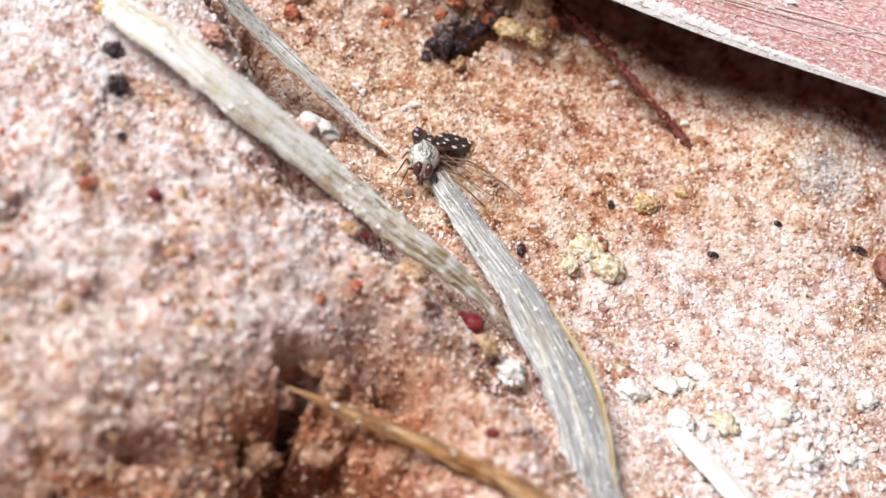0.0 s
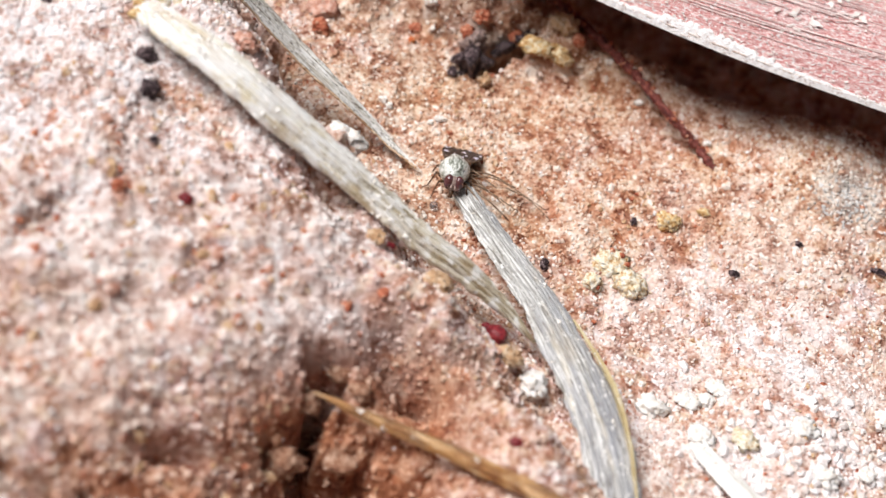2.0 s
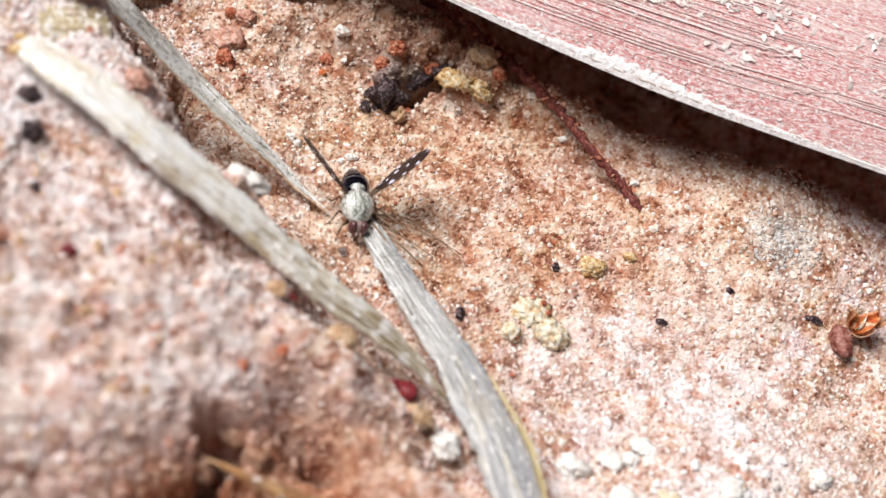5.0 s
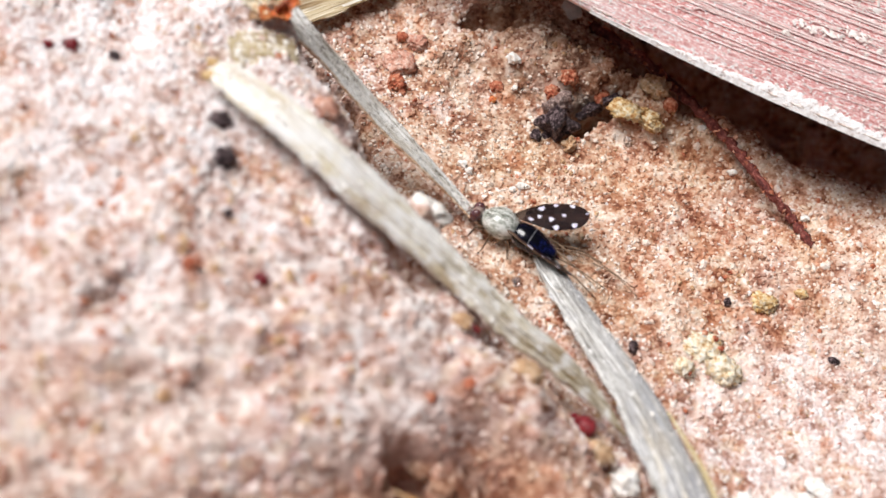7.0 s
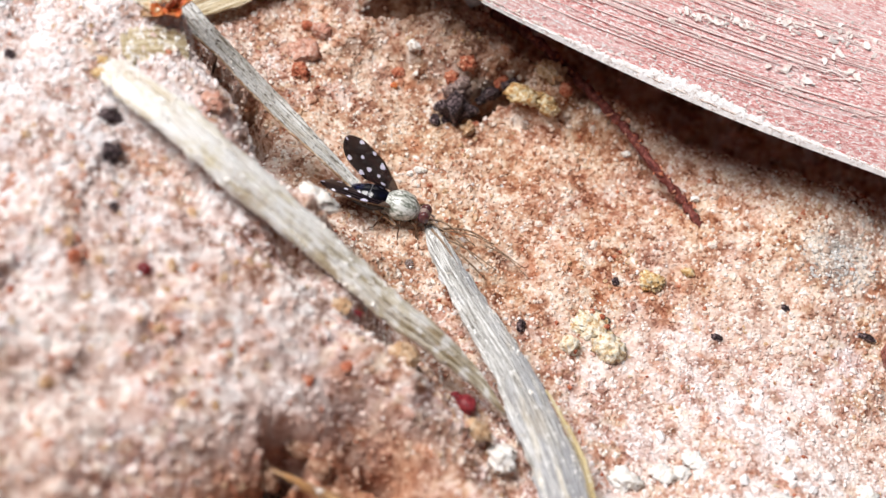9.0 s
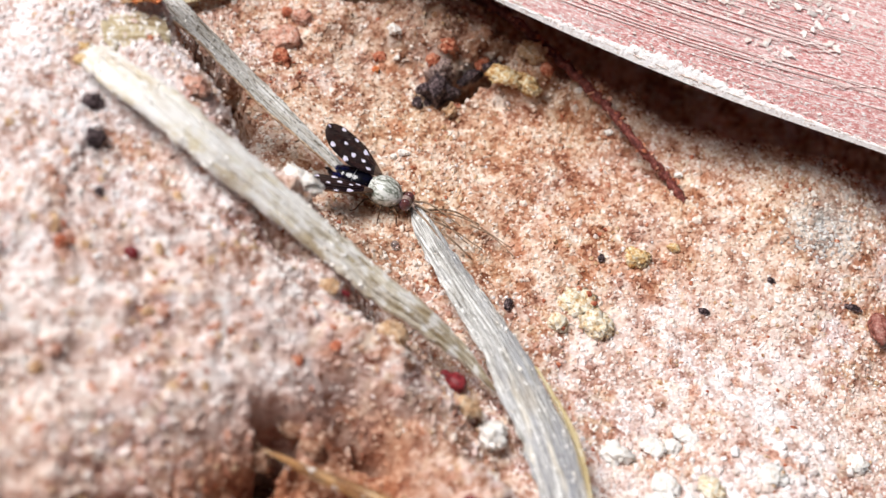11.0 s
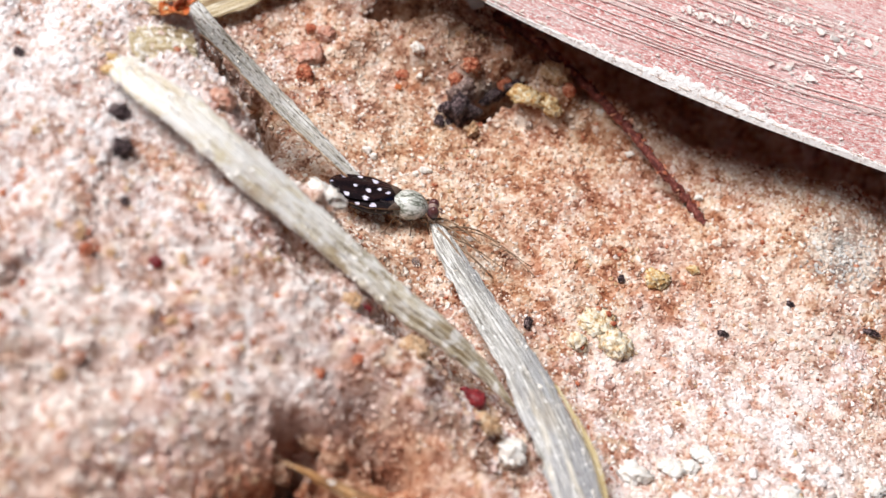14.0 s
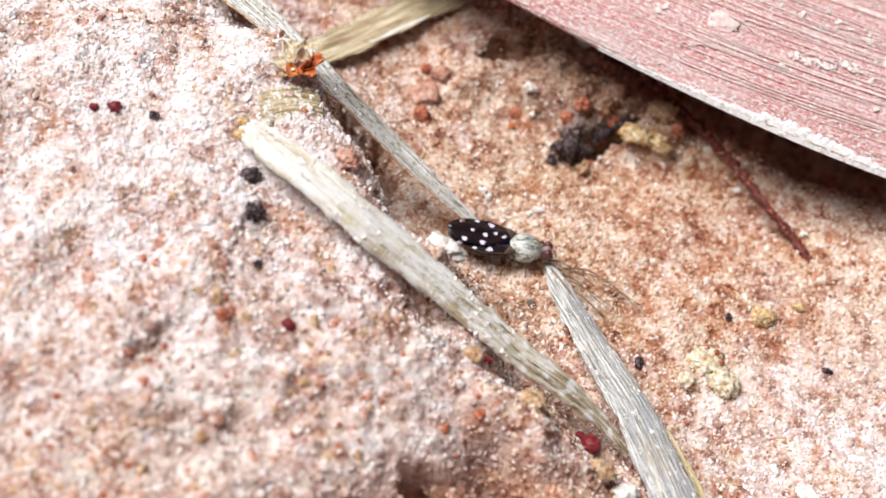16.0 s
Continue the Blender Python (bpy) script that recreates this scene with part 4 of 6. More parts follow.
nu, nv = len(us), len(vs)
idx = np.arange(nu * nv).reshape(nv, nu)
f1 = np.stack([idx[:-1, :-1], idx[:-1, 1:], idx[1:, 1:], idx[1:, :-1]], -1).reshape(-1, 4)
low = np.stack([uu, ly + 0.1, lz - 0.22], -1).reshape(-1, 3)
loop = np.concatenate([idx[0, :], idx[1:, -1], idx[-1, -2::-1], idx[-2:0:-1, 0]])
side = np.stack([loop, np.roll(loop, -1), np.roll(loop, -1) + nu * nv, loop + nu * nv], -1)
laid = np.stack([uu, vein], -1).reshape(-1, 2)
raw("lamina", np.vstack([top, low]) - leaf_at, np.vstack([f1, f1[:, ::-1] + nu * nv, side[:, ::-1]]), LEAF, leaf, laid=np.vstack([laid, laid]))


def on_leaf(x, run):
    """A place on the leaf's face, run millimetres back from its edge."""
    y0, _ = leaf_point(np.array([x]), np.array([0.0]))
    y1, _ = leaf_point(np.array([x]), np.array([1.0]))
    k = run / max(float(y1[0] - y0[0]), 0.5)
    y, z = leaf_point(np.array([x]), np.array([k]))
    return np.array([x, float(y[0]), float(z[0])]) - leaf_at


bm = bmesh.new()
edge = [on_leaf(x, 0.12) + np.array([0, -0.05, 0.06]) for x in np.arange(-6, 27, 0.25)]
tube(bm, edge, [0.02 + 0.02 * math.exp(-((x - 13) / 6) ** 2) + 0.02 * math.sin(x * 5.3) + 0.02 * math.sin(x * 11.7) for x in np.arange(-6, 27, 0.25)], 8)
part("rim", bm, RIM, leaf, "whitish worn rim of the leaf")
# the white crust along the worn edge: a ragged ribbon lying on the rim
cx, cv = np.meshgrid(np.arange(1.0, 25.0, 0.05), np.linspace(0, 1, 13))
broad = (0.10 + 0.40 * np.exp(-((cx - 11.8) / 5.2) ** 2)) * np.clip((cx - 1) / 5, 0.02, 1)
wide = np.clip(broad * (0.95 + 0.25 * rough(cx, cv * 0, 2.6, 81) + 0.12 * rough(cx, cv * 0, 0.35, 82) + 0.12 * rough(cx, cv * 0, 0.13, 83)), 0.03, 2)
y0, _ = leaf_point(cx, cx * 0)
y1, _ = leaf_point(cx, cx * 0 + 1)
cy, cz = leaf_point(cx, np.clip(cv * wide / (y1 - y0), 0, 1))
puff = (0.05 + 0.022 * rough(cx, cv * wide, 0.2, 84) + 0.014 * rough(cx, cv * wide, 0.09, 85)) * np.sin(np.pi * np.clip(cv, 0.12, 1)) ** 0.5 + 0.035 - 0.05 * (cv > 0.99)
cp = np.stack([cx, cy - 0.8 * puff - 0.06 * (cv < 0.05), cz + puff - 0.12 * (cv < 0.05)], -1).reshape(-1, 3) - leaf_at
ci = np.arange(cx.size).reshape(cx.shape)
raw("crust", cp, np.stack([ci[:-1, :-1], ci[:-1, 1:], ci[1:, 1:], ci[1:, :-1]], -1).reshape(-1, 4), CRUST, leaf, "white ragged crust along the leaf's worn edge")
rng = np.random.RandomState(8)
for k in range(84):
    x0, r0, n = rng.uniform(-5, 18), rng.uniform(0.6, 9), rng.randint(20, 64)
    slant = rng.uniform(0.045, 0.07)
    pts = [on_leaf(x0 + 0.35 * i, max(0.15, r0 + slant * 0.35 * i + 0.02 * math.sin(i * 0.3 + k))) + np.array([0, -0.03, 0.045]) for i in range(n)]
    bm = bmesh.new()
    tube(bm, pts, [0.020 * math.sin(math.pi * (i + 0.6) / (n + 0.2)) + 0.010 for i in range(n)], 6)
    part("vein", bm, VEIN, leaf)
for k in range(16):
    x, r, way = rng.uniform(0, 24), rng.uniform(1.2, 8), rng.choice([-1, 1])
    pts = []
    for i in range(rng.randint(7, 16)):
        pts.append(on_leaf(x, max(0.3, r)) + np.array([0, -0.05, 0.08]))
        x, r = x + rng.uniform(0.08, 0.28), r + way * rng.uniform(-0.03, 0.13)
    bm = bmesh.new()
    tube(bm, pts, [0.028 + 0.012 * math.sin(i * 1.7) for i in range(len(pts))], 6)
    part("crease", bm, VEIN, leaf, "pale raised crease across the leaf")
bm = bmesh.new()
places = []
for _ in range(700):
    x = rng.uniform(-4, 27)
    places.append(on_leaf(x, rng.uniform(0.3, 9) * rng.uniform(0.3, 1)) + np.array([0, -0.05, 0.06]))
for cx, cr, n, s in [(6.5, 3.2, 26, 0.35), (10.2, 3.4, 30, 0.5), (13.0, 3.6, 40, 0.8), (9.6, 1.7, 16, 0.4), (15.6, 2.0, 26, 0.9), (17.6, 0.9, 20, 0.7), (11.2, 0.35, 34, 1.6), (13.5, 0.3, 34, 1.8), (16.0, 0.3, 24, 1.6), (14, 5.5, 60, 2.6), (9, 5, 40, 2.5), (19, 4.0, 50, 2.0), (5, 1.6, 24, 1.5), (18.5, 0.4, 20, 1.5)]:
    for _ in range(n):
        places.append(on_leaf(cx + rng.normal(0, s), max(0.05, cr + rng.normal(0, min(s * 0.6, cr * 0.8)))) + np.array([0, -0.05, 0.07]))
for _ in range(520):
    x = float(np.clip(rng.normal(12, 5.0), 1, 25))
    places.append(on_leaf(x, abs(rng.normal(0, 0.16 + 0.34 * math.exp(-((x - 12.5) / 4) ** 2)))) + np.array([0, -0.05, 0.05]))
crumbs(bm, places, 0.016, 0.075, 300, 0.3)
flakes = []
for cx, cr, n, w in [(10.3, 3.3, 26, 0.35), (11.4, 3.5, 22, 0.45), (12.6, 3.9, 30, 0.5), (9.4, 2.6, 12, 0.2), (14.4, 4.8, 24, 0.6), (6.0, 5.0, 20, 0.6), (15.8, 2.4, 20, 0.5), (18.0, 3.4, 26, 0.8), (3.0, 2.6, 10, 0.4), (16.5, 5.2, 60, 1.5), (20.0, 5.5, 50, 1.6), (12.5, 6.2, 40, 1.8), (22.5, 3.0, 30, 1.2), (9.5, 5.6, 26, 1.3)]:
    for _ in range(n):
        flakes.append(on_leaf(cx + rng.normal(0, w), max(0.1, cr + rng.normal(0, 0.3 * w))) + np.array([0, -0.05, 0.09]))
crumbs(bm, flakes, 0.04, 0.17, 900, 0.2)
part("dust_specks", bm, DUST, leaf, "pale dust specks stuck to the leaf", smooth=False)["kind"] = "stuff"
bm = bmesh.new()
blob(bm, on_leaf(6.2, 3.3) + np.array([0, 0, 0.05]), (0.78, 0.46, 0.08), 5, 0.45, 4, (35, 0, 0))
part("scab", bm, VEIN, leaf, "flat cream scab on the leaf")

# ---- lumps, crumbs and seeds on the soil ----
def lump(name, at, size, material, label, category, seed, pieces=1, spread=0.5, uneven=0.3, level=3, sunk=0.3, turn=0, group="", on=None, smooth=True, second=None):
    """A crumb of one or several grown-together grains, resting in the soil."""
    base = ground_at(at[0], at[1]) if on is None else on
    ob = thing(name, (at[0], at[1], base), label, category, group, turn=(0, 0, turn))
    rng = np.random.RandomState(seed)
    bm = bmesh.new()
    if pieces == 1:
        blob(bm, (0, 0, size[2] * (1 - sunk)), size, seed, uneven, level)
        part("body", bm, material, ob, smooth=smooth)
        return ob
    got = bmesh.ops.create_icosphere(bm, subdivisions=4 if max(size) > 0.35 else 3, radius=1.0)["verts"]
    shift, often = Vector((seed * 2.7 % 50, seed * 4.1 % 50, seed * 1.3 % 50)), 1.3 + 0.55 * math.sqrt(pieces)
    for v in got:
        n = v.co.normalized()
        near = noise.voronoi(n * often + shift)[0][0]
        k = 1.10 - 0.40 * near + uneven * 1.3 * noise.noise(n * 1.2 + shift) + 0.22 * noise.noise(n * 2.7 + shift) + 0.16 * noise.noise(n * 7 + shift) + 0.08 * noise.noise(n * 17 + shift)
        v.co = Vector((n.x * size[0] * k, n.y * size[1] * k, size[2] * (0.8 - sunk) + n.z * size[2] * k))
    part("body", bm, material, ob, smooth=smooth)
    if second:
        for k in range(max(2, pieces // 5)):
            bm = bmesh.new()
            a = rng.uniform(0, 2 * math.pi)
            r = 0.085 * (size[0] + size[1])
            blob(bm, (math.cos(a) * 0.8 * size[0], math.sin(a) * 0.8 * size[1], size[2] * rng.uniform(0.3, 0.9)), (r, r, r * 0.8), seed + 70 + k, 0.3, 2)
            part("stained_grain", bm, second, ob, "rusty grain on the crumb")
    return ob


CR = "crumbs on the soil"
# clods added on the bank's brow, jutting over the holes to shade them
for k, (x, y, z, a, b, c) in enumerate([(-0.15, -15.6, 5.3, 0.7, 0.6, 0.5), (0.9, -13.9, 5.1, 0.75, 0.45, 0.45), (1.9, -14.7, 4.4, 0.55, 0.42, 0.4), (0.0, -18.0, 4.2, 0.75, 0.6, 0.55)]):
    lump("soil_clod", (x, y), (a, b, c), UMBER, "crumbly reddish soil clod added to overhang and shade the holes", "clod", 200 + 7 * k, 40, uneven=0.4, on=max(ground_at(x, y), z - 2.0) - 0.2 * c, group="clods on the bank", turn=-15)
lump("soil_clod", (2.0, -17.0), (0.72, 0.55, 0.6), UMBER, "brown angular soil clod wedged in the hole", "clod", 199, uneven=0.35, level=2, on=1.5, group="clods on the bank", smooth=False)
lump("soil_crumb", (11.85, -1.9), (0.78, 0.72, 0.62), CREAM, "knobbly cream-yellow soil crumb", "crumb", 3, 26, 0.45, group=CR)
lump("soil_crumb", (10.15, -2.45), (0.50, 0.46, 0.45), CREAM, "small cream-yellow soil crumb with rusty stains", "crumb", 8, 14, 0.45, group=CR, second=RED)
lump("soil_crumb", (10.7, -0.9), (0.95, 0.75, 0.34), CREAM, "low pale crumb patch", "crumb", 12, 18, 0.4, sunk=0.5, group=CR, second=RED)
lump("soil_crumb", (12.8, 2.25), (0.68, 0.52, 0.42), YELLOW, "ochre soil crumb with red grains", "crumb", 17, 12, 0.45, group=CR, second=RED)
lump("soil_crumb", (14.3, 3.3), (0.34, 0.26, 0.24), YELLOW, "small yellow soil crumb", "crumb", 19, 6, 0.5, group=CR)
lump("soil_crumb", (8.6, -10.4), (0.75, 0.65, 0.60), WHITE, "white and ochre soil crumb", "crumb", 23, 16, 0.45, group=CR, second=OCHRE)
lump("soil_crumb", (14.0, -8.4), (0.72, 0.56, 0.43), WHITE, "whitish rough soil lump", "crumb", 27, 18, 0.4, group=CR)
lump("soil_crumb", (15.5, -7.4), (0.6, 0.5, 0.24), WHITE, "white crumbly soil lump with dark specks", "crumb", 24, 20, 0.4, group=CR)
lump("soil_crumb", (16.3, -7.0), (0.42, 0.4, 0.18), WHITE, "white crumbly soil lump with dark specks", "crumb", 25, 14, 0.4, group=CR)
lump("soil_crumb", (16.3, -9.4), (0.7, 0.6, 0.22), WHITE, "white soil lump at the bleached stump", "crumb", 26, 20, 0.4, group=CR, second=OCHRE)
lump("soil_crumb", (20.6, -7.4), (0.77, 0.60, 0.26), WHITE, "pale soil lump crusted with sand", "crumb", 28, 18, 0.4, group=CR, second=OCHRE)
lump("soil_crumb", (21.9, -9.5), (0.68, 0.52, 0.31), WHITE, "pale soil lump crusted with sand", "crumb", 29, 14, 0.42, group=CR)
lump("soil_crumb", (23.8, -8.4), (0.47, 0.38, 0.28), WHITE, "small rounded white soil crumb", "crumb", 30, 8, 0.45, group=CR)
lump("soil_crumb", (16.7, -6.2), (0.59, 0.45, 0.22), WHITE, "pale soil lump crusted with sand", "crumb", 31, 14, 0.42, group=CR)
lump("soil_crumb", (18.2, -8.8), (0.6, 0.55, 0.4), CREAM, "pale yellowish soil lump", "crumb", 32, 12, 0.42, group=CR)
lump("soil_crumb", (24.4, -4.8), (0.59, 0.45, 0.19), WHITE, "pale soil lump crusted with sand", "crumb", 33, 12, 0.42, group=CR)
lump("soil_crumb", (4.35, 9.3), (0.95, 0.55, 0.45), YELLOW, "ochre soil lump beside the black clod", "crumb", 35, 20, 0.45, group=CR)
lump("soil_crumb", (5.5, 9.25), (0.7, 0.45, 0.4), YELLOW, "ochre soil lump beside the black clod", "crumb", 36, 12, 0.45, group=CR)
lump("soil_crumb", (5.2, 10.6), (0.7, 0.6, 0.55), OCHRE, "dull ochre soil lump", "crumb", 37, 14, 0.45, group=CR)
lump("soil_crumb", (-6.2, 8.0), (0.8, 0.65, 0.5), SALMON, "sandy soil crumb with reddish grains", "crumb", 41, 20, 0.4, group=CR, second=RED)
lump("soil_crumb", (-5.8, 9.2), (0.5, 0.42, 0.4), SALMON, "sandy salmon soil crumb", "crumb", 42, 12, 0.42, group=CR)
lump("soil_crumb", (0.3, 13.0), (0.5, 0.45, 0.45), STONE, "greyish pebble under the leaf", "crumb", 44, group=CR)
lump("soil_crumb", (0.3, -8.2), (0.45, 0.4, 0.35), OCHRE, "orange soil crumb beside the long blade", "crumb", 45, 10, 0.45, group=CR, second=RED)
lump("soil_crumb", (3.4, -9.2), (0.75, 0.6, 0.5), OCHRE, "orange soil lump under the long blade", "crumb", 46, 16, 0.42, group=CR)
lump("soil_crumb", (7.2, -10.1), (0.7, 0.5, 0.4), OCHRE, "orange soil lump in the hollow", "crumb", 47, 14, 0.42, group=CR)
lump("soil_crumb", (-12.3, -3.2), (0.3, 0.26, 0.26), YELLOW, "small yellow-orange crumb at the blade's end", "crumb", 49, 6, 0.5, group=CR, on=8.5)
lump("soil_crumb", (-12.2, -3.9), (0.34, 0.28, 0.26), YELLOW, "small yellow crumb at the blade's end", "crumb", 50, 6, 0.5, group=CR, on=8.6)
RC = "red crumbs"
lump("red_crumb", (-6.0, 6.7), (0.5, 0.42, 0.4), RED, "dark red crumb below the sandy crumb", "crumb", 48, 12, 0.5, group=RC)
lump("soil_crumb", (-1.66, 8.1), (0.2, 0.17, 0.16), ORANGE, "small orange grain in the soil", "crumb", 43, 4, 0.5, group=CR)
lump("red_crumb", (3.0, 10.3), (0.48, 0.4, 0.42), RED, "rusty red crumb above the black clod", "crumb", 51, 8, 0.5, group=RC, uneven=0.35, sunk=0.35)
lump("red_crumb", (1.35, 9.75), (0.5, 0.42, 0.4), RED, "rusty red crumb above the black clod", "crumb", 52, 6, 0.5, group=RC, uneven=0.35, sunk=0.35)
lump("red_crumb", (0.85, 9.3), (0.45, 0.36, 0.4), RED, "rusty red crumb above the black clod", "crumb", 53, 8, 0.5, group=RC, uneven=0.35, sunk=0.35)
lump("red_crumb", (6.1, 10.0), (0.36, 0.3, 0.36), RED, "single orange-red grain in the soil", "crumb", 54, group=RC)
lump("red_crumb", (-1.7, 8.9), (0.36, 0.26, 0.24), RED, "small bright red crumb", "crumb", 55, 4, 0.5, group=RC)
lump("red_crumb", (-7.6, -2.7), (0.6, 0.5, 0.42), SALMON, "salmon-red crumb on the bank's brow", "crumb", 56, 14, 0.45, group=RC)
lump("red_crumb", (0.95, -7.7), (0.26, 0.24, 0.24), SEED, "small red crumb beside the long blade", "crumb", 57, 4, 0.5, group=RC)
lump("red_crumb", (-17.8, -4.1), (0.34, 0.3, 0.26), SEED, "small crimson grain on the bank", "crumb", 58, 3, 0.5, group=RC)
lump("red_crumb", (-18.6, -4.5), (0.24, 0.2, 0.2), SEED, "small crimson grain on the bank", "crumb", 59, group=RC)
lump("red_crumb", (-7.25, -11.0), (0.3, 0.22, 0.22), SEED, "small crimson grain on the bank", "crumb", 60, group=RC)
lump("red_crumb", (8.4, -15.2), (0.3, 0.22, 0.2), SEED, "small crimson grain in the hollow", "crumb", 61, group=RC)
lump("red_crumb", (-9.8, -11.9), (0.3, 0.28, 0.28), RED, "small rust-orange grain on the bank", "crumb", 62, group=RC)
lump("red_crumb", (-6.6, 9.4), (0.28, 0.26, 0.24), RED, "small rust-orange grain of sand", "crumb", 63, group=RC)
BC = "black clods"
# the second and fourth lumps are black fill for the shade in the cleft
for k, (x, y, a, b, c) in enumerate([(1.45, 7.75, 0.62, 0.78, 0.85), (2.75, 9.5, 0.66, 0.3, 0.42), (0.8, 7.0, 0.3, 0.26, 0.34), (3.55, 10.15, 0.5, 0.26, 0.32)]):
    lump("black_lump", (x, y), (a, b, c), BLACK, "rough black lump making up the clod and its cleft's shade", "clod", 71 + 5 * k, 60, 0.42, group=BC, turn=(-35, 48, 0, 40)[k], uneven=(0.75, 0.5, 0.5, 0.5)[k], on=(ground_at(x, y) + 0.1, -0.2, ground_at(x, y), 0.3)[k])
lump("soil_crumb", (1.3, 8.75), (0.62, 0.5, 0.75), DUSKY, "grey dusted crumb leaning on the black clod", "crumb", 38, 24, 0.45, group=CR, uneven=0.5)
lump("soil_crumb", (2.35, 7.1), (0.3, 0.36, 0.4), OCHRE, "sandy crumb at the foot of the black clod", "crumb", 39, 14, 0.45, group=CR, uneven=0.5)
lump("black_lump", (-10.4, -6.9), (0.44, 0.42, 0.36), BLACK, "small black clod on the bank", "clod", 73, 24, 0.45, group=BC, uneven=0.4)
lump("black_lump", (-11.15, -5.2), (0.46, 0.42, 0.36), BLACK, "small dark brown clod on the bank", "clod", 74, 24, 0.45, group=BC, uneven=0.4)
lump("black_lump", (7.75, -2.4), (0.19, 0.36, 0.24), BLACK, "small black ridged clod beside the broad blade", "clod", 75, 8, 0.5, group=BC)
lump("black_speck", (16.35, 0.55), (0.26, 0.17, 0.16), BLACK, "small black speck on the flat", "speck", 76, group=BC)
lump("black_speck", (11.2, 1.6), (0.17, 0.2, 0.17), BLACK, "small black speck on the flat", "speck", 77, group=BC)
lump("black_speck", (22.9, 3.0), (0.42, 0.16, 0.15), BLACK, "thin black sliver on the flat", "speck", 78, group=BC)
lump("black_speck", (-16.1, -3.8), (0.26, 0.24, 0.15), BLACK, "black speck on the bank", "speck", 79, group=BC)
lump("black_speck", (-9.4, -9.0), (0.16, 0.2, 0.12), BLACK, "black speck on the bank", "speck", 80, group=BC)
lump("black_speck", (18.9, 2.8), (0.2, 0.16, 0.14), BLACK, "dark speck on the flat", "speck", 81, group=BC)

seed = lump("seed", (6.55, -8.5), (0.52, 0.42, 0.40), SEED, "glossy dark red seed half under the long blade", "seed", 85, level=3, uneven=0.18, sunk=0.1)
lump("seed", (6.0, -8.2), (0.24, 0.2, 0.2), SEED, "small dark red seed fragment", "seed", 86, uneven=0.25)
def petal(length, width, cup, seed):
    """A thin cupped scale along +x, torn at its end."""
    bm, n, c = bmesh.new(), 12, 8
    shift = Vector((seed * 1.7, seed * 3.1, 0))
    rings = []
    for layer in (0.03, -0.03):
        for i in range(n + 1):
            u = i / n
            half = width * (0.35 + 0.65 * math.sin(math.pi * min(1, 0.15 + 0.8 * u)))
            row = []
            for j in range(c + 1):
                v = 2 * j / c - 1
                far = length * (u + 0.16 * u * noise.noise(Vector((v * 2.3, 0, 0)) + shift))
                row.append(bm.verts.new((far, v * half * (1 - 0.25 * u * u), cup * (0.9 * u * u + 0.8 * v * v) + layer + 0.06 * noise.noise(Vector((far * 3, v * 2, 1)) + shift))))
            rings.append(row)
    top, low = rings[:n + 1], rings[n + 1:]
    for i in range(n):
        for j in range(c):
            bm.faces.new((top[i][j], top[i + 1][j], top[i + 1][j + 1], top[i][j + 1]))
            bm.faces.new((low[i][j], low[i][j + 1], low[i + 1][j + 1], low[i + 1][j]))
        for j in (0, c):
            bm.faces.new((top[i][j], top[i + 1][j], low[i + 1][j], low[i][j]))
    for i in (0, n):
        for j in range(c):
            bm.faces.new((top[i][j], top[i][j + 1], low[i][j + 1], low[i][j]))
    return bm


# a ribbed seed with its dried orange husk
seed_at = (24.3, 2.5, ground_at(24.3, 2.5))
pod = thing("seed_husk", seed_at, "ribbed dark red seed with a torn orange husk", "seed", turn=(0, 0, 15))
bm = bmesh.new()
for v in bmesh.ops.create_icosphere(bm, subdivisions=4, radius=1.0)["verts"]:
    n = v.co.normalized()
    fold = abs(math.sin(4.2 * n.y + 1.6 * n.x + 1.1 * noise.noise(n * 1.7)))
    k = 1 - 0.22 * (1 - fold) ** 3 + 0.16 * noise.noise(n * 1.9) + 0.05 * noise.noise(n * 6)
    v.co = Vector((n.x * 0.50 * k - 0.12 * n.y, n.y * 0.82 * k - 0.1, 0.40 + n.z * 0.44 * k))
part("body", bm, POD, pod, "folded dark red seed coat")
for k, (x, y, z, turn, tilt, long, wide, cup, mat) in enumerate([(0.35, 0.55, 0.45, 95, -25, 0.85, 0.26, 0.45, TAN_HUSK), (0.55, 0.55, 0.4, 55, -20, 0.95, 0.34, 0.4, CREAM), (0.6, 0.45, 0.45, 20, -18, 1.25, 0.42, 0.5, ORANGE), (0.5, 0.4, 0.3, -8, -8, 1.0, 0.42, 0.5, TAN_HUSK), (0.45, 0.6, 0.5, 75, -40, 0.7, 0.24, 0.5, ORANGE), (0.9, 0.65, 0.35, 35, -10, 1.2, 0.36, 0.4, SALMON), (1.5, 0.85, 0.3, 10, -5, 0.7, 0.26, 0.4, TAN_HUSK)]):
    bm = petal(long, wide, cup, 20 + k)
    bmesh.ops.transform(bm, matrix=pose(x, y, z, 0, tilt, turn), verts=bm.verts)
    part("husk_scale", bm, mat, pod, "torn papery orange husk scale")

# a dried flower scale on the bank's brow
scale_at = (-11.3, 0.9, ground_at(-11.3, 0.9))
husk = thing("dried_flower_scale", scale_at, "cream and orange dried flower scale on the bank's brow", "husk")


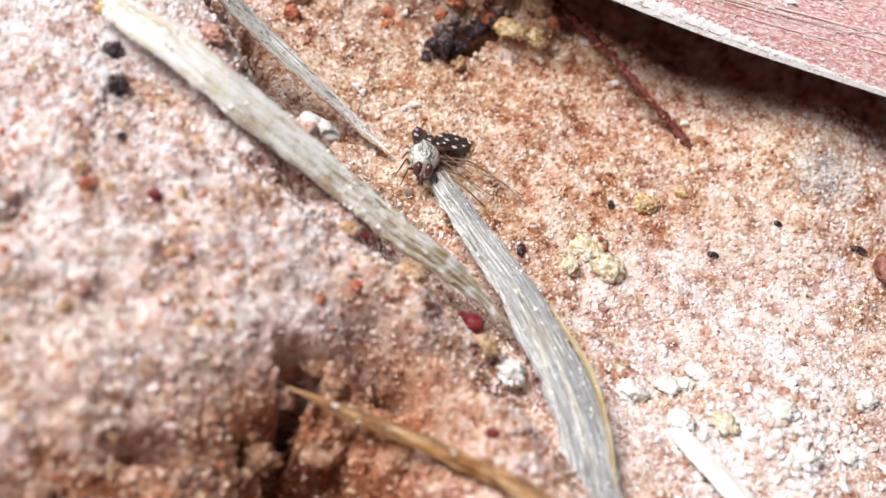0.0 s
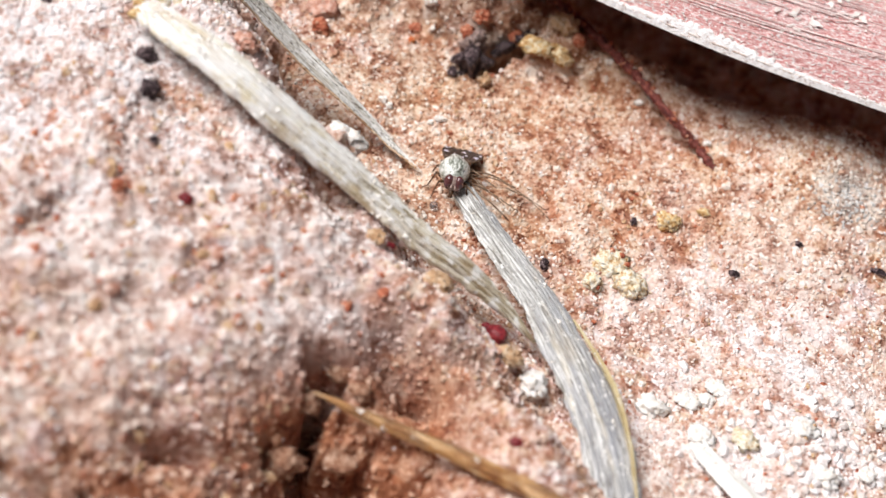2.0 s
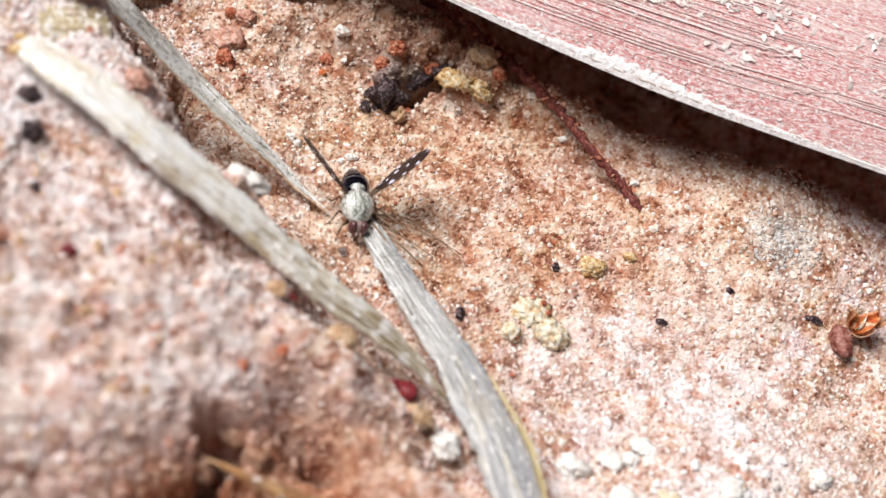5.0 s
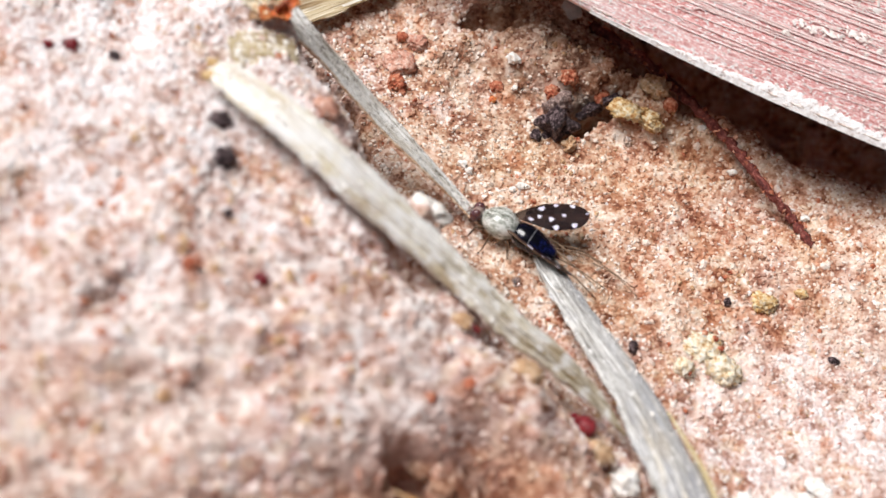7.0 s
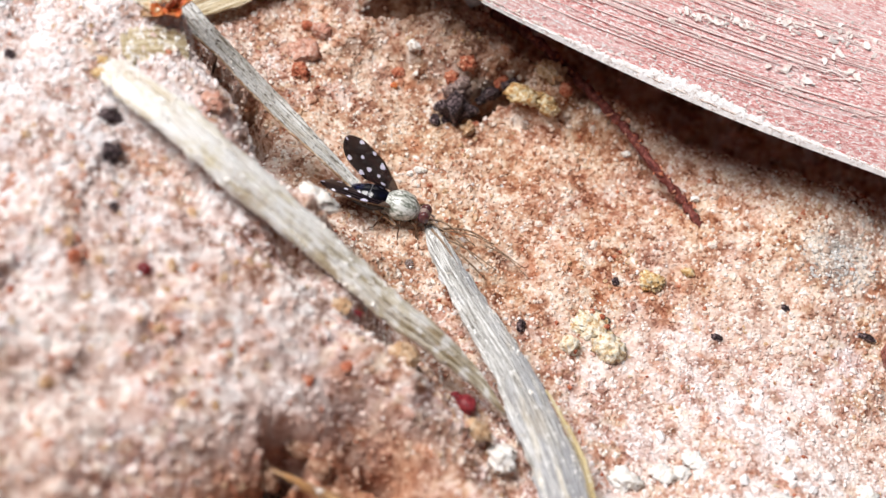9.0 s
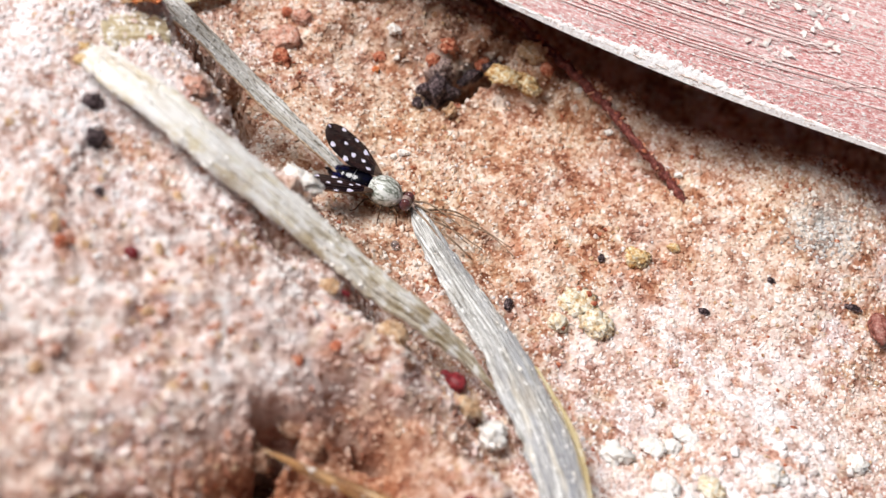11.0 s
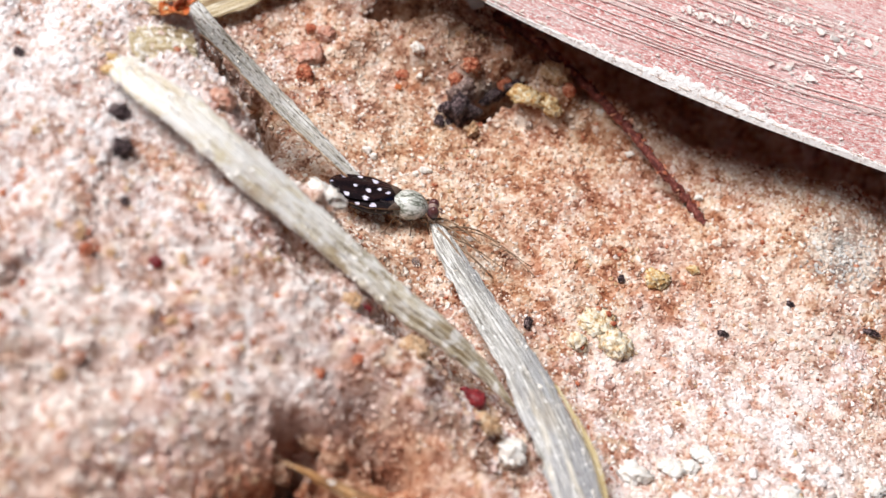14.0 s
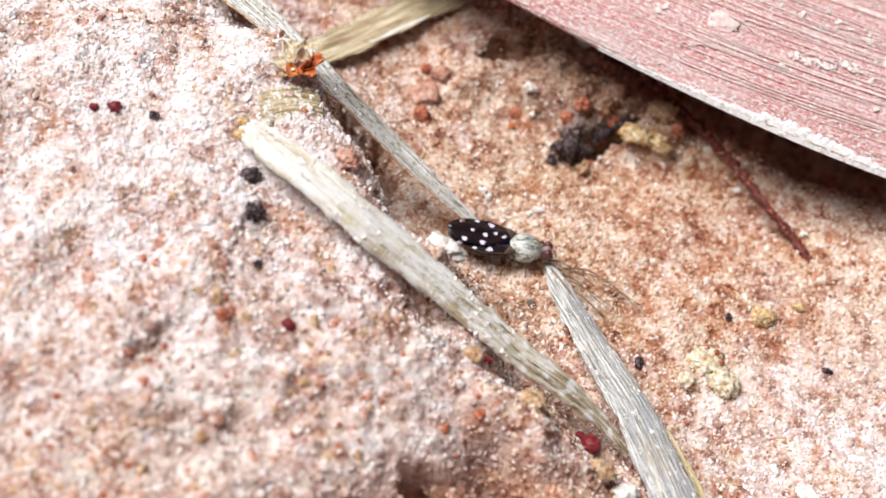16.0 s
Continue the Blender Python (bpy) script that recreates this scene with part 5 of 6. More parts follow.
for k, (x, y, z, turn, tilt, long, wide, cup, mat) in enumerate([(0.1, 0.1, 0.3, 20, -8, 0.95, 0.42, 0.5, ORANGE), (0.1, 0.0, 0.3, -35, -5, 0.9, 0.4, 0.5, ORANGE), (0.0, -0.1, 0.3, -95, -5, 0.8, 0.36, 0.4, ORANGE), (0.0, 0.2, 0.35, 85, -15, 0.85, 0.42, 0.5, CREAM),
                                                           (-0.1, 0.1, 0.35, 140, -10, 0.95, 0.45, 0.45, CREAM), (-0.1, -0.1, 0.3, 200, -5, 1.0, 0.4, 0.35, CREAM), (-0.2, -0.2, 0.25, 245, 0, 0.8, 0.3, 0.3, OCHRE), (0.15, 0.15, 0.5, 110, -40, 0.6, 0.3, 0.4, CREAM), (0.3, 0.0, 0.4, -10, -45, 0.6, 0.3, 0.45, RED)]):
    bm = petal(1.08 * long, 1.15 * wide, 0.6 * cup, k)
    bmesh.ops.transform(bm, matrix=pose(x, y, z, 0, tilt, turn), verts=bm.verts)
    part("scale", bm, mat, husk, "thin curled dry scale")

red = grains("red_sand", 5200, 0.06, 0.15, 7, "scattered patches of rusty red sand grains", RED, sunk=0.2,
             keep=lambda x, y, rng: rng.uniform(0, 1, len(x)) < 0.9 * np.clip(rough(x, y, 1.3, 71) * 1.6 - 0.55, 0, 1) + 0.03 + 0.5 * dome(x, y, 9, 2.4, 2.2, 1.2) + 0.4 * dome(x, y, 2, 10.6, 3, 1))
ochre = grains("ochre_sand", 5200, 0.06, 0.15, 8, "scattered patches of ochre sand grains", OCHRE, sunk=0.2,
               keep=lambda x, y, rng: rng.uniform(0, 1, len(x)) < 0.9 * np.clip(rough(x, y, 1.9, 72) * 1.6 - 0.5, 0, 1) + 0.03 + 0.5 * dome(x, y, 2, 11, 5, 2.5))
grains("hollow_crumbs", 3200, 0.08, 0.26, 12, "rough red-brown soil crumbs in the hollow", GRAIN, sunk=0.0, box=(-8, 9, -25, -14),
       keep=lambda x, y, rng: rng.uniform(0, 1, len(x)) < 0.75 * dome(x, y, 2.5, -19, 4.5, 3) + 0.5 * dome(x, y, -4, -23.5, 5, 3))
WC = "white grains"
for k, (x, y, s) in enumerate([(-1.9, 3.7, 0.28), (-1.5, 3.55, 0.22), (0.9, 3.8, 0.26), (0.6, 3.5, 0.22), (1.15, 3.9, 0.18), (-1.47, 9.7, 0.4), (-0.9, 8.9, 0.2), (9.9, 8.7, 0.26), (7.9, 9.9, 0.24), (-10.25, -13.9, 0.28), (13.6, 7.3, 0.28), (1.1, 3.0, 0.16)]):
    lump("white_grain", (x, y), (s * 0.8, s * 0.6, s * 0.7), WHITE, "bright white quartz grain on the soil", "grain", 140 + k, uneven=0.7, level=2, sunk=0.3, group=WC, smooth=False)
grains("pale_gravel", 1150, 0.10, 0.32, 13, "pale rounded grit lying on the flat", PALE_GRAIN, sunk=0.2, box=(15, 27, -14, -4),
       keep=lambda x, y, rng: rng.uniform(0, 1, len(x)) < dome(x, y, 21.5, -8.8, 4.0, 2.4, 20) + 0.05)
lump("white_crumb", (-2.45, -3.45), (0.85, 0.6, 0.5), WHITE, "white waxy crumb perched on the long blade", "crumb", 160, 40, 0.5, uneven=0.5, on=4.85, group="white crumbs on the blade")
lump("white_crumb", (-1.75, -3.5), (0.34, 0.3, 0.3), WHITE, "white waxy crumb perched on the long blade", "crumb", 161, 20, 0.5, uneven=0.5, on=4.75, group="white crumbs on the blade")
grains("grey_sand", 700, 0.05, 0.12, 9, "patch of grey sand grains on the flat", STONE, sunk=0.0, box=(18.0, 23.6, 4.0, 7.8),
       keep=lambda x, y, rng: rng.uniform(0, 1, len(x)) < 0.9 * pit(x, y, 20.7, 5.8, 1.8, 1.1, 15))
for k, (x, y) in enumerate([(4.85, 8.5), (2.1, -1.55)]):
    bead = lump("clear_bead", (x, y), (0.2, 0.2, 0.2), BEAD, "tiny clear glassy bead lying on the sand", "bead", 170 + k, uneven=0.05, sunk=0.1, group="glassy beads")

# ---- the fly: x ahead, y to its left, z up; its middle is the middle of its back ----
fly = thing("fly", (2.28, -0.26, 1.0), "small grey-backed fly with blue-black abdomen and spotted dark wings", "fly")


def shell(rings, sides=28, squash=1.0):
    """A closed body of rings along x: x, half width, half height, rise."""
    bm = bmesh.new()
    loops = []
    for x, w, h, up in rings:
        loops.append([bm.verts.new((x, w * math.cos(a), up + h * math.sin(a))) for a in (2 * math.pi * k / sides for k in range(sides))])
    for a, b in zip(loops, loops[1:]):
        for k in range(sides):
            bm.faces.new((a[k], a[(k + 1) % sides], b[(k + 1) % sides], b[k]))
    bm.faces.new(loops[0])
    bm.faces.new(loops[-1][::-1])
    return bm


def bulge(x0, x1, w, h, n=18, power=0.55, rise=0.0, tip=1.0):
    out = []
    for k in range(n):
        u = (k + 0.02) / (n - 0.96)
        s = max(0.02, math.sin(math.pi * u)) ** power
        out.append((x0 + (x1 - x0) * u, w * s * (1 + (tip - 1) * u), h * s * (1 + (tip - 1) * u), rise * math.sin(math.pi * u)))
    return out


thorax = part("thorax", shell(bulge(0.84, -1.0, 0.73, 0.66, rise=0.05)), THORAX, fly, "grey-green dusted thorax")
bm = bmesh.new()
blob(bm, (-0.98, 0, 0.26), (0.26, 0.34, 0.17), 3, 0.05, 3)
part("scutellum", bm, THORAX, fly)
for y in (-0.2, 0.0, 0.2):
    bm = bmesh.new()
    tube(bm, [(0.62 - 0.12 * k, y * (1 - 0.1 * abs(k - 5) / 5), 0.055 + 0.655 * math.sqrt(max(0.05, math.sin(math.pi * (0.12 + 0.065 * k)) ** 1.1 - (y / 0.74) ** 2))) for k in range(10)], [0.011] * 10, 6)
    part("stripe", bm, STRIPE, thorax, "dark stripe along the thorax")
head = part("head", shell(bulge(1.24, 0.70, 0.42, 0.38, 14, 0.5)), FACE, fly, "pale brown head")
head.location = (0.06 * MM, 0, -0.10 * MM)
for s in (1, -1):
    bm = bmesh.new()
    blob(bm, (1.0, s * 0.23, 0.08), (0.27, 0.23, 0.36), 5, 0.02, 3)
    part("eye", bm, EYE, head, "purple-brown banded compound eye")
    bm = bmesh.new()
    tube(bm, [(1.27, s * 0.07, 0.06), (1.38, s * 0.09, 0.0), (1.44, s * 0.10, -0.12)], [0.045, 0.05, 0.03], 8)
    tube(bm, [(1.42, s * 0.10, -0.04), (1.55, s * 0.2, 0.06), (1.66, s * 0.3, 0.1)], [0.012, 0.009, 0.005], 5)
    part("antenna", bm, FACE, head)
    bm = bmesh.new()
    tube(bm, [(-0.72, s * 0.42, 0.02), (-0.85, s * 0.55, 0.0), (-0.95, s * 0.62, -0.02)], [0.02, 0.02, 0.06], 7)
    part("haltere", bm, FACE, fly, "pale balancing knob")
bm = bmesh.new()
tube(bm, [(1.05, 0, -0.3), (1.08, 0, -0.5), (1.12, 0, -0.64)], [0.13, 0.10, 0.12], 9)
part("mouthparts", bm, LEG, head)

abdomen = new("abdomen")
abdomen.parent = fly
abdomen.location = (-0.72 * MM, 0, 0.02 * MM)
rings = []
for k in range(34):
    u = k / 33
    r = max(0.03, (math.sin(math.pi * (0.06 + 0.88 * u ** 0.85))) ** 0.62 * (1 - 0.25 * u))
    seam = 1 - 0.045 * sum(math.exp(-((u - c) / 0.012) ** 2) for c in (0.2, 0.42, 0.64, 0.82))
    rings.append((0.1 - 2.2 * u, 0.70 * r * seam, 0.58 * r * seam, 0.05 - 0.12 * u))
part("tergum", shell(rings, 32), ABDOMEN, abdomen, "glossy blue-black abdomen plates")
for c in (0.42,):
    x, w, h, up = rings[round(c * 33)]
    bm = bmesh.new()
    tube(bm, [(x, (w + 0.006) * math.cos(a), up + (h + 0.006) * math.sin(a)) for a in np.linspace(0.2, math.pi - 0.2, 24)], [0.02] * 24, 6)
    part("seam", bm, SEAM, abdomen, "pale seam between abdomen plates")
bm = bmesh.new()
tube(bm, [(-2.0, 0, -0.06), (-2.2, 0, -0.09), (-2.32, 0, -0.1)], [0.11, 0.07, 0.03], 8)
part("tail_tip", bm, ABDOMEN, abdomen)

hips = [(0.42, 0.36, -0.36), (0.02, 0.42, -0.42), (-0.38, 0.38, -0.38)]
knees = [(0.85, 0.66, -0.22), (0.12, 0.80, -0.12), (-0.72, 0.74, -0.14)]
feet = [(0.98, 0.80, -0.84), (0.16, 1.05, -0.86), (-1.02, 0.98, -0.86)]
toes = [(1.22, 0.86, -0.98), (0.26, 1.30, -1.0), (-1.32, 1.08, -1.0)]
for s in (1, -1):
    for h, k, f, t in zip(hips, knees, feet, toes):
        bm = bmesh.new()
        tube(bm, [(x, s * y, z) for x, y, z in (h, [(a + b) / 2 for a, b in zip(h, k)], k)], [0.07, 0.075, 0.045], 8)
        tube(bm, [(x, s * y, z) for x, y, z in (k, [(a + b) / 2 for a, b in zip(k, f)], f)], [0.04, 0.04, 0.028], 8)
        tube(bm, [(x, s * y, z) for x, y, z in (f, [(a + b) / 2 for a, b in zip(f, t)], t)], [0.026, 0.024, 0.022], 7)
        part("leg", bm, LEG, fly)
bm = bmesh.new()
rng = np.random.RandomState(3)
for k in range(22):
    x, y = rng.uniform(-0.95, 0.7), rng.uniform(-0.45, 0.45)
    z = 0.02 + 0.56 * math.sqrt(max(0.02, 1 - (x / 0.9) ** 2 - (y / 0.64) ** 2))
    tube(bm, [(x, y, z), (x - 0.08, y * 1.1, z + 0.12), (x - 0.2, y * 1.15, z + 0.19)], [0.012, 0.009, 0.004], 4)
part("bristles", bm, LEG, fly, "fine dark bristles")

SPOTS = [(0.97, 0.45, 0.104), (0.79, 0.08, 0.131), (0.76, 0.86, 0.148), (0.64, 0.46, 0.104), (0.57, 0.05, 0.122), (0.50, 0.90, 0.148), (0.46, 0.60, 0.139), (0.36, 0.14, 0.165), (0.31, 0.52, 0.113), (0.19, 0.72, 0.139)]


def wing(side):
    """A wing along +x from its hinge; side tells to which hand its stiff front edge lies."""
    n, c = 110, 44
    verts, faces, marks = [], [], []
    for layer in (0, 1):
        for i in range(n + 1):
            s = i / n
            width = 1.42 * (0.10 + 0.90 * min(1.0, s / 0.42) ** 0.8) * (1 - max(0.0, (s - 0.60) / 0.40) ** 2.6) ** 0.62
            for j in range(c + 1):
                v = j / c
                y = side * (0.40 * width - v * width)
                z = 0.05 * math.sin(math.pi * v) + 0.012 * math.cos(v * 40) * (1 - s) + (0.006 if layer == 0 else -0.006)
                verts.append((3.35 * s, y, z))
    m = (n + 1) * (c + 1)
    for i in range(n):
        for j in range(c):
            a, b, d, e = i * (c + 1) + j, (i + 1) * (c + 1) + j, (i + 1) * (c + 1) + j + 1, i * (c + 1) + j + 1
            x, y = verts[a][0] + 0.015, (j + 0.5) / c
            spot = any(((x / 3.35 - p) * 3.35) ** 2 + ((y - q) * 1.45) ** 2 < 0.72 * r * r * (1.0 + 0.35 * math.sin(5 * p * 9 + 3 * math.atan2(y - q, x / 3.35 - p))) for p, q, r in SPOTS)
            faces += [(a, b, d, e), (m + e, m + d, m + b, m + a)]
            marks += [1 if spot else 2 if x < 0.55 - 0.3 * y else 0] * 2
    rim = [j for j in range(c + 1)] + [i * (c + 1) + c for i in range(1, n + 1)] + [n * (c + 1) + j for j in range(c - 1, -1, -1)] + [i * (c + 1) for i in range(n - 1, 0, -1)]
    for a, b in zip(rim, rim[1:] + rim[:1]):
        faces.append((b, a, m + a, m + b))
        marks.append(0)
    base = new("wing")
    base.parent = fly
    tagged(base, "dark brown wing with white spots")
    blade_ = raw("membrane", verts, faces, [WING, SPOT, CLEAR_WING], base)
    blade_.data.polygons.foreach_set("material_index", marks)
    bm = bmesh.new()
    tube(bm, [(3.35 * s, side * 1.42 * 0.40 * (0.10 + 0.90 * min(1.0, s / 0.42) ** 0.8) * (1 - max(0.0, (s - 0.60) / 0.40) ** 2.6) ** 0.62, 0.0) for s in np.linspace(0, 0.96, 30)], [0.035 - 0.02 * s for s in np.linspace(0, 1, 30)], 6)
    part("front_vein", bm, LEG, base)
    return base


left_wing, right_wing = wing(-1), wing(1)


# ---- what moves ----
def wing_pose(side, out, up, twist):
    """The pose of a wing on its hinge: degrees out from straight back, up, and turned about its own length."""
    e, a = radians(up), radians(out)
    along = Vector((-math.cos(e) * math.cos(a), side * math.cos(e) * math.sin(a), math.sin(e)))
    n0 = (Vector((0, 0, 1)) - along * along.z).normalized()
    m0 = n0.cross(along)
    face = n0 * math.cos(radians(twist)) + m0 * math.sin(radians(twist))
    m = Matrix((along, face.cross(along), face)).transposed().to_4x4()
    m.translation = (-0.48 * MM, side * 0.48 * MM, 0.38 * MM)
    return m


def fly_pose(x, y, heading, pitch):
    return pose(x * MM, y * MM, 1.0 * MM, 0, -pitch, heading)


def tail_pose(pitch, yaw):
    """The abdomen on its joint: lifted and swung to the side."""
    return pose(-0.72 * MM, 0, 0.02 * MM, 0, pitch, yaw)


def motions():
    walk(fly, [
        (0.0, fly_pose(2.27, 0.02, -82, 26)),
        (0.1, fly_pose(2.28, -0.02, -82, 26)),
        (0.2, fly_pose(2.29, -0.06, -82, 26)),
        (0.3, fly_pose(2.31, -0.09, -82, 26)),
        (0.4, fly_pose(2.32, -0.13, -84, 26)),
        (0.5, fly_pose(2.33, -0.16, -84, 26)),
        (0.6, fly_pose(2.30, -0.18, -84, 26)),
        (0.7, fly_pose(2.27, -0.19, -82, 26)),
        (0.8, fly_pose(2.24, -0.21, -82, 26)),
        (1.0, fly_pose(2.17, -0.25, -82, 26)),
        (1.2, fly_pose(2.18, -0.20, -82, 26)),
        (1.4, fly_pose(2.18, -0.16, -82, 26)),
        (1.5, fly_pose(2.18, -0.13, -82, 26)),
        (1.6, fly_pose(2.24, -0.08, -82, 26)),
        (1.7, fly_pose(2.30, -0.04, -82, 26)),
        (2.0, fly_pose(2.48, 0.11, -82, 26)),
        (2.2, fly_pose(2.37, 0.10, -81, 26)),
        (2.3, fly_pose(2.32, 0.09, -81, 26)),
        (2.4, fly_pose(2.26, 0.08, -84, 26)),
        (2.5, fly_pose(2.21, 0.07, -84, 26)),
        (2.6, fly_pose(2.25, 0.11, -72, 26)),
        (2.8, fly_pose(2.34, 0.19, -56, 18)),
        (3.0, fly_pose(2.42, 0.27, -31, 4)),
        (3.1, fly_pose(2.46, 0.31, -10, 4)),
        (3.3, fly_pose(2.53, 0.41, -5, 4)),
        (3.4, fly_pose(2.57, 0.46, -12, 4)),
        (3.5, fly_pose(2.60, 0.51, 24, 2)),
        (3.8, fly_pose(2.71, 0.58, 22, 2)),
        (4.0, fly_pose(2.78, 0.62, 20, 2)),
        (4.2, fly_pose(2.59, 0.64, 0, 2)),
        (4.7, fly_pose(2.40, 0.30, -45, 3)),
        (5.2, fly_pose(1.80, 0.35, -92, 4)),
        (5.7, fly_pose(1.20, 0.40, -140, 3)),
        (6.3, fly_pose(0.65, 0.78, -189, 2)),
        (6.5, fly_pose(0.64, 0.70, -203, 2)),
        (6.7, fly_pose(0.60, 0.64, -195, 2)),
        (7.0, fly_pose(0.54, 0.54, -186, 2)),
        (7.1, fly_pose(0.58, 0.46, -180, 2)),
        (7.2, fly_pose(0.63, 0.37, -168, 2)),
        (7.3, fly_pose(0.68, 0.29, -157, 2)),
        (7.5, fly_pose(0.78, 0.12, -146, 2)),
        (7.6, fly_pose(0.71, 0.15, -136, 2)),
        (7.7, fly_pose(0.65, 0.18, -132, 2)),
        (7.8, fly_pose(0.59, 0.21, -123, 2)),
        (8.0, fly_pose(0.46, 0.27, -82, 18)),
        (8.2, fly_pose(0.56, 0.43, -63, 18)),
        (8.3, fly_pose(0.61, 0.51, -43, 4)),
        (8.5, fly_pose(0.71, 0.68, -40, 4)),
        (8.7, fly_pose(0.80, 0.70, -39, 4)),
        (8.8, fly_pose(0.84, 0.71, -16, 4)),
        (9.0, fly_pose(0.93, 0.73, 1, 3)),
        (9.2, fly_pose(0.96, 0.73, 5, 3)),
        (9.4, fly_pose(0.99, 0.73, 6, 3)),
        (9.5, fly_pose(1.01, 0.73, 6, 3)),
        (9.7, fly_pose(1.00, 0.71, 6, 3)),
        (10.2, fly_pose(0.95, 0.60, -9, 3)),
        (10.7, fly_pose(0.93, 0.55, -8, 3)),
        (11.3, fly_pose(0.90, 0.50, -6, 3)),
        (11.8, fly_pose(0.96, 0.56, 6, 3)),
        (12.0, fly_pose(1.03, 0.79, 7, 3)),
        (12.3, fly_pose(1.03, 0.79, 7, 3)),
        (12.4, fly_pose(1.01, 0.76, 14, 3)),
        (12.5, fly_pose(0.99, 0.74, 14, 3)),
        (13.0, fly_pose(0.99, 0.74, 14, 3)),
        (14.5, fly_pose(0.99, 0.74, 14, 3)),
        (16.0, fly_pose(0.99, 0.74, 14, 3)),
    ])
    walk(abdomen, [
        (0.0, tail_pose(-38, 0)),
        (0.1, tail_pose(-36, 0)),
        (0.2, tail_pose(-28, 0)),
        (0.3, tail_pose(-13, 0)),
        (0.4, tail_pose(12, -10)),
        (0.5, tail_pose(16, -10)),
        (0.6, tail_pose(14, -14)),
        (0.7, tail_pose(-23, 0)),
        (0.8, tail_pose(-40, 0)),
        (1.0, tail_pose(-40, 0)),
        (1.2, tail_pose(-40, 0)),
        (1.4, tail_pose(-40, 0)),
        (1.5, tail_pose(-40, 0)),
        (1.6, tail_pose(-40, 0)),
        (1.7, tail_pose(-40, 0)),
        (2.0, tail_pose(-40, 0)),
        (2.2, tail_pose(-33, 0)),
        (2.3, tail_pose(-13, 0)),
        (2.4, tail_pose(12, -10)),
        (2.5, tail_pose(16, -10)),
        (2.6, tail_pose(-8, -10)),
        (2.8, tail_pose(-10, 0)),
        (3.0, tail_pose(0, 0)),
        (3.1, tail_pose(0, 0)),
        (3.3, tail_pose(10, 6)),
        (3.4, tail_pose(16, 10)),
        (3.5, tail_pose(0, 6)),
        (3.8, tail_pose(0, 4)),
        (4.0, tail_pose(-3, 12)),
        (4.2, tail_pose(5, 5)),
        (4.7, tail_pose(-5, 0)),
        (5.2, tail_pose(-20, 0)),
        (5.7, tail_pose(-5, -4)),
        (6.3, tail_pose(0, -4)),
        (6.5, tail_pose(-4, -6)),
        (6.7, tail_pose(-4, -8)),
        (7.0, tail_pose(0, -6)),
        (7.1, tail_pose(4, -4)),
        (7.2, tail_pose(-4, -6)),
        (7.3, tail_pose(-6, 0)),
        (7.5, tail_pose(-10, 0)),
        (7.6, tail_pose(-8, 0)),
        (7.7, tail_pose(4, -6)),
        (7.8, tail_pose(8, -8)),
        (8.0, tail_pose(-20, 0)),
        (8.2, tail_pose(-24, 0)),
        (8.3, tail_pose(-6, 0)),
        (8.5, tail_pose(-6, 0)),
        (8.7, tail_pose(10, 6)),
        (8.8, tail_pose(0, 0)),
        (9.0, tail_pose(-2, 0)),
        (9.2, tail_pose(-4, 0)),
        (9.4, tail_pose(4, 3)),
        (9.5, tail_pose(0, 0)),
        (9.7, tail_pose(-2, 0)),
        (10.2, tail_pose(-2, 0)),
        (10.7, tail_pose(0, 0)),
        (11.3, tail_pose(-2, 0)),
        (11.8, tail_pose(2, 0)),
        (12.0, tail_pose(0, 0)),
        (12.3, tail_pose(0, 0)),
        (12.4, tail_pose(-4, 0)),
        (12.5, tail_pose(-4, 0)),
        (13.0, tail_pose(-4, 0)),
        (14.5, tail_pose(-4, 0)),
        (16.0, tail_pose(-4, 0)),
    ])
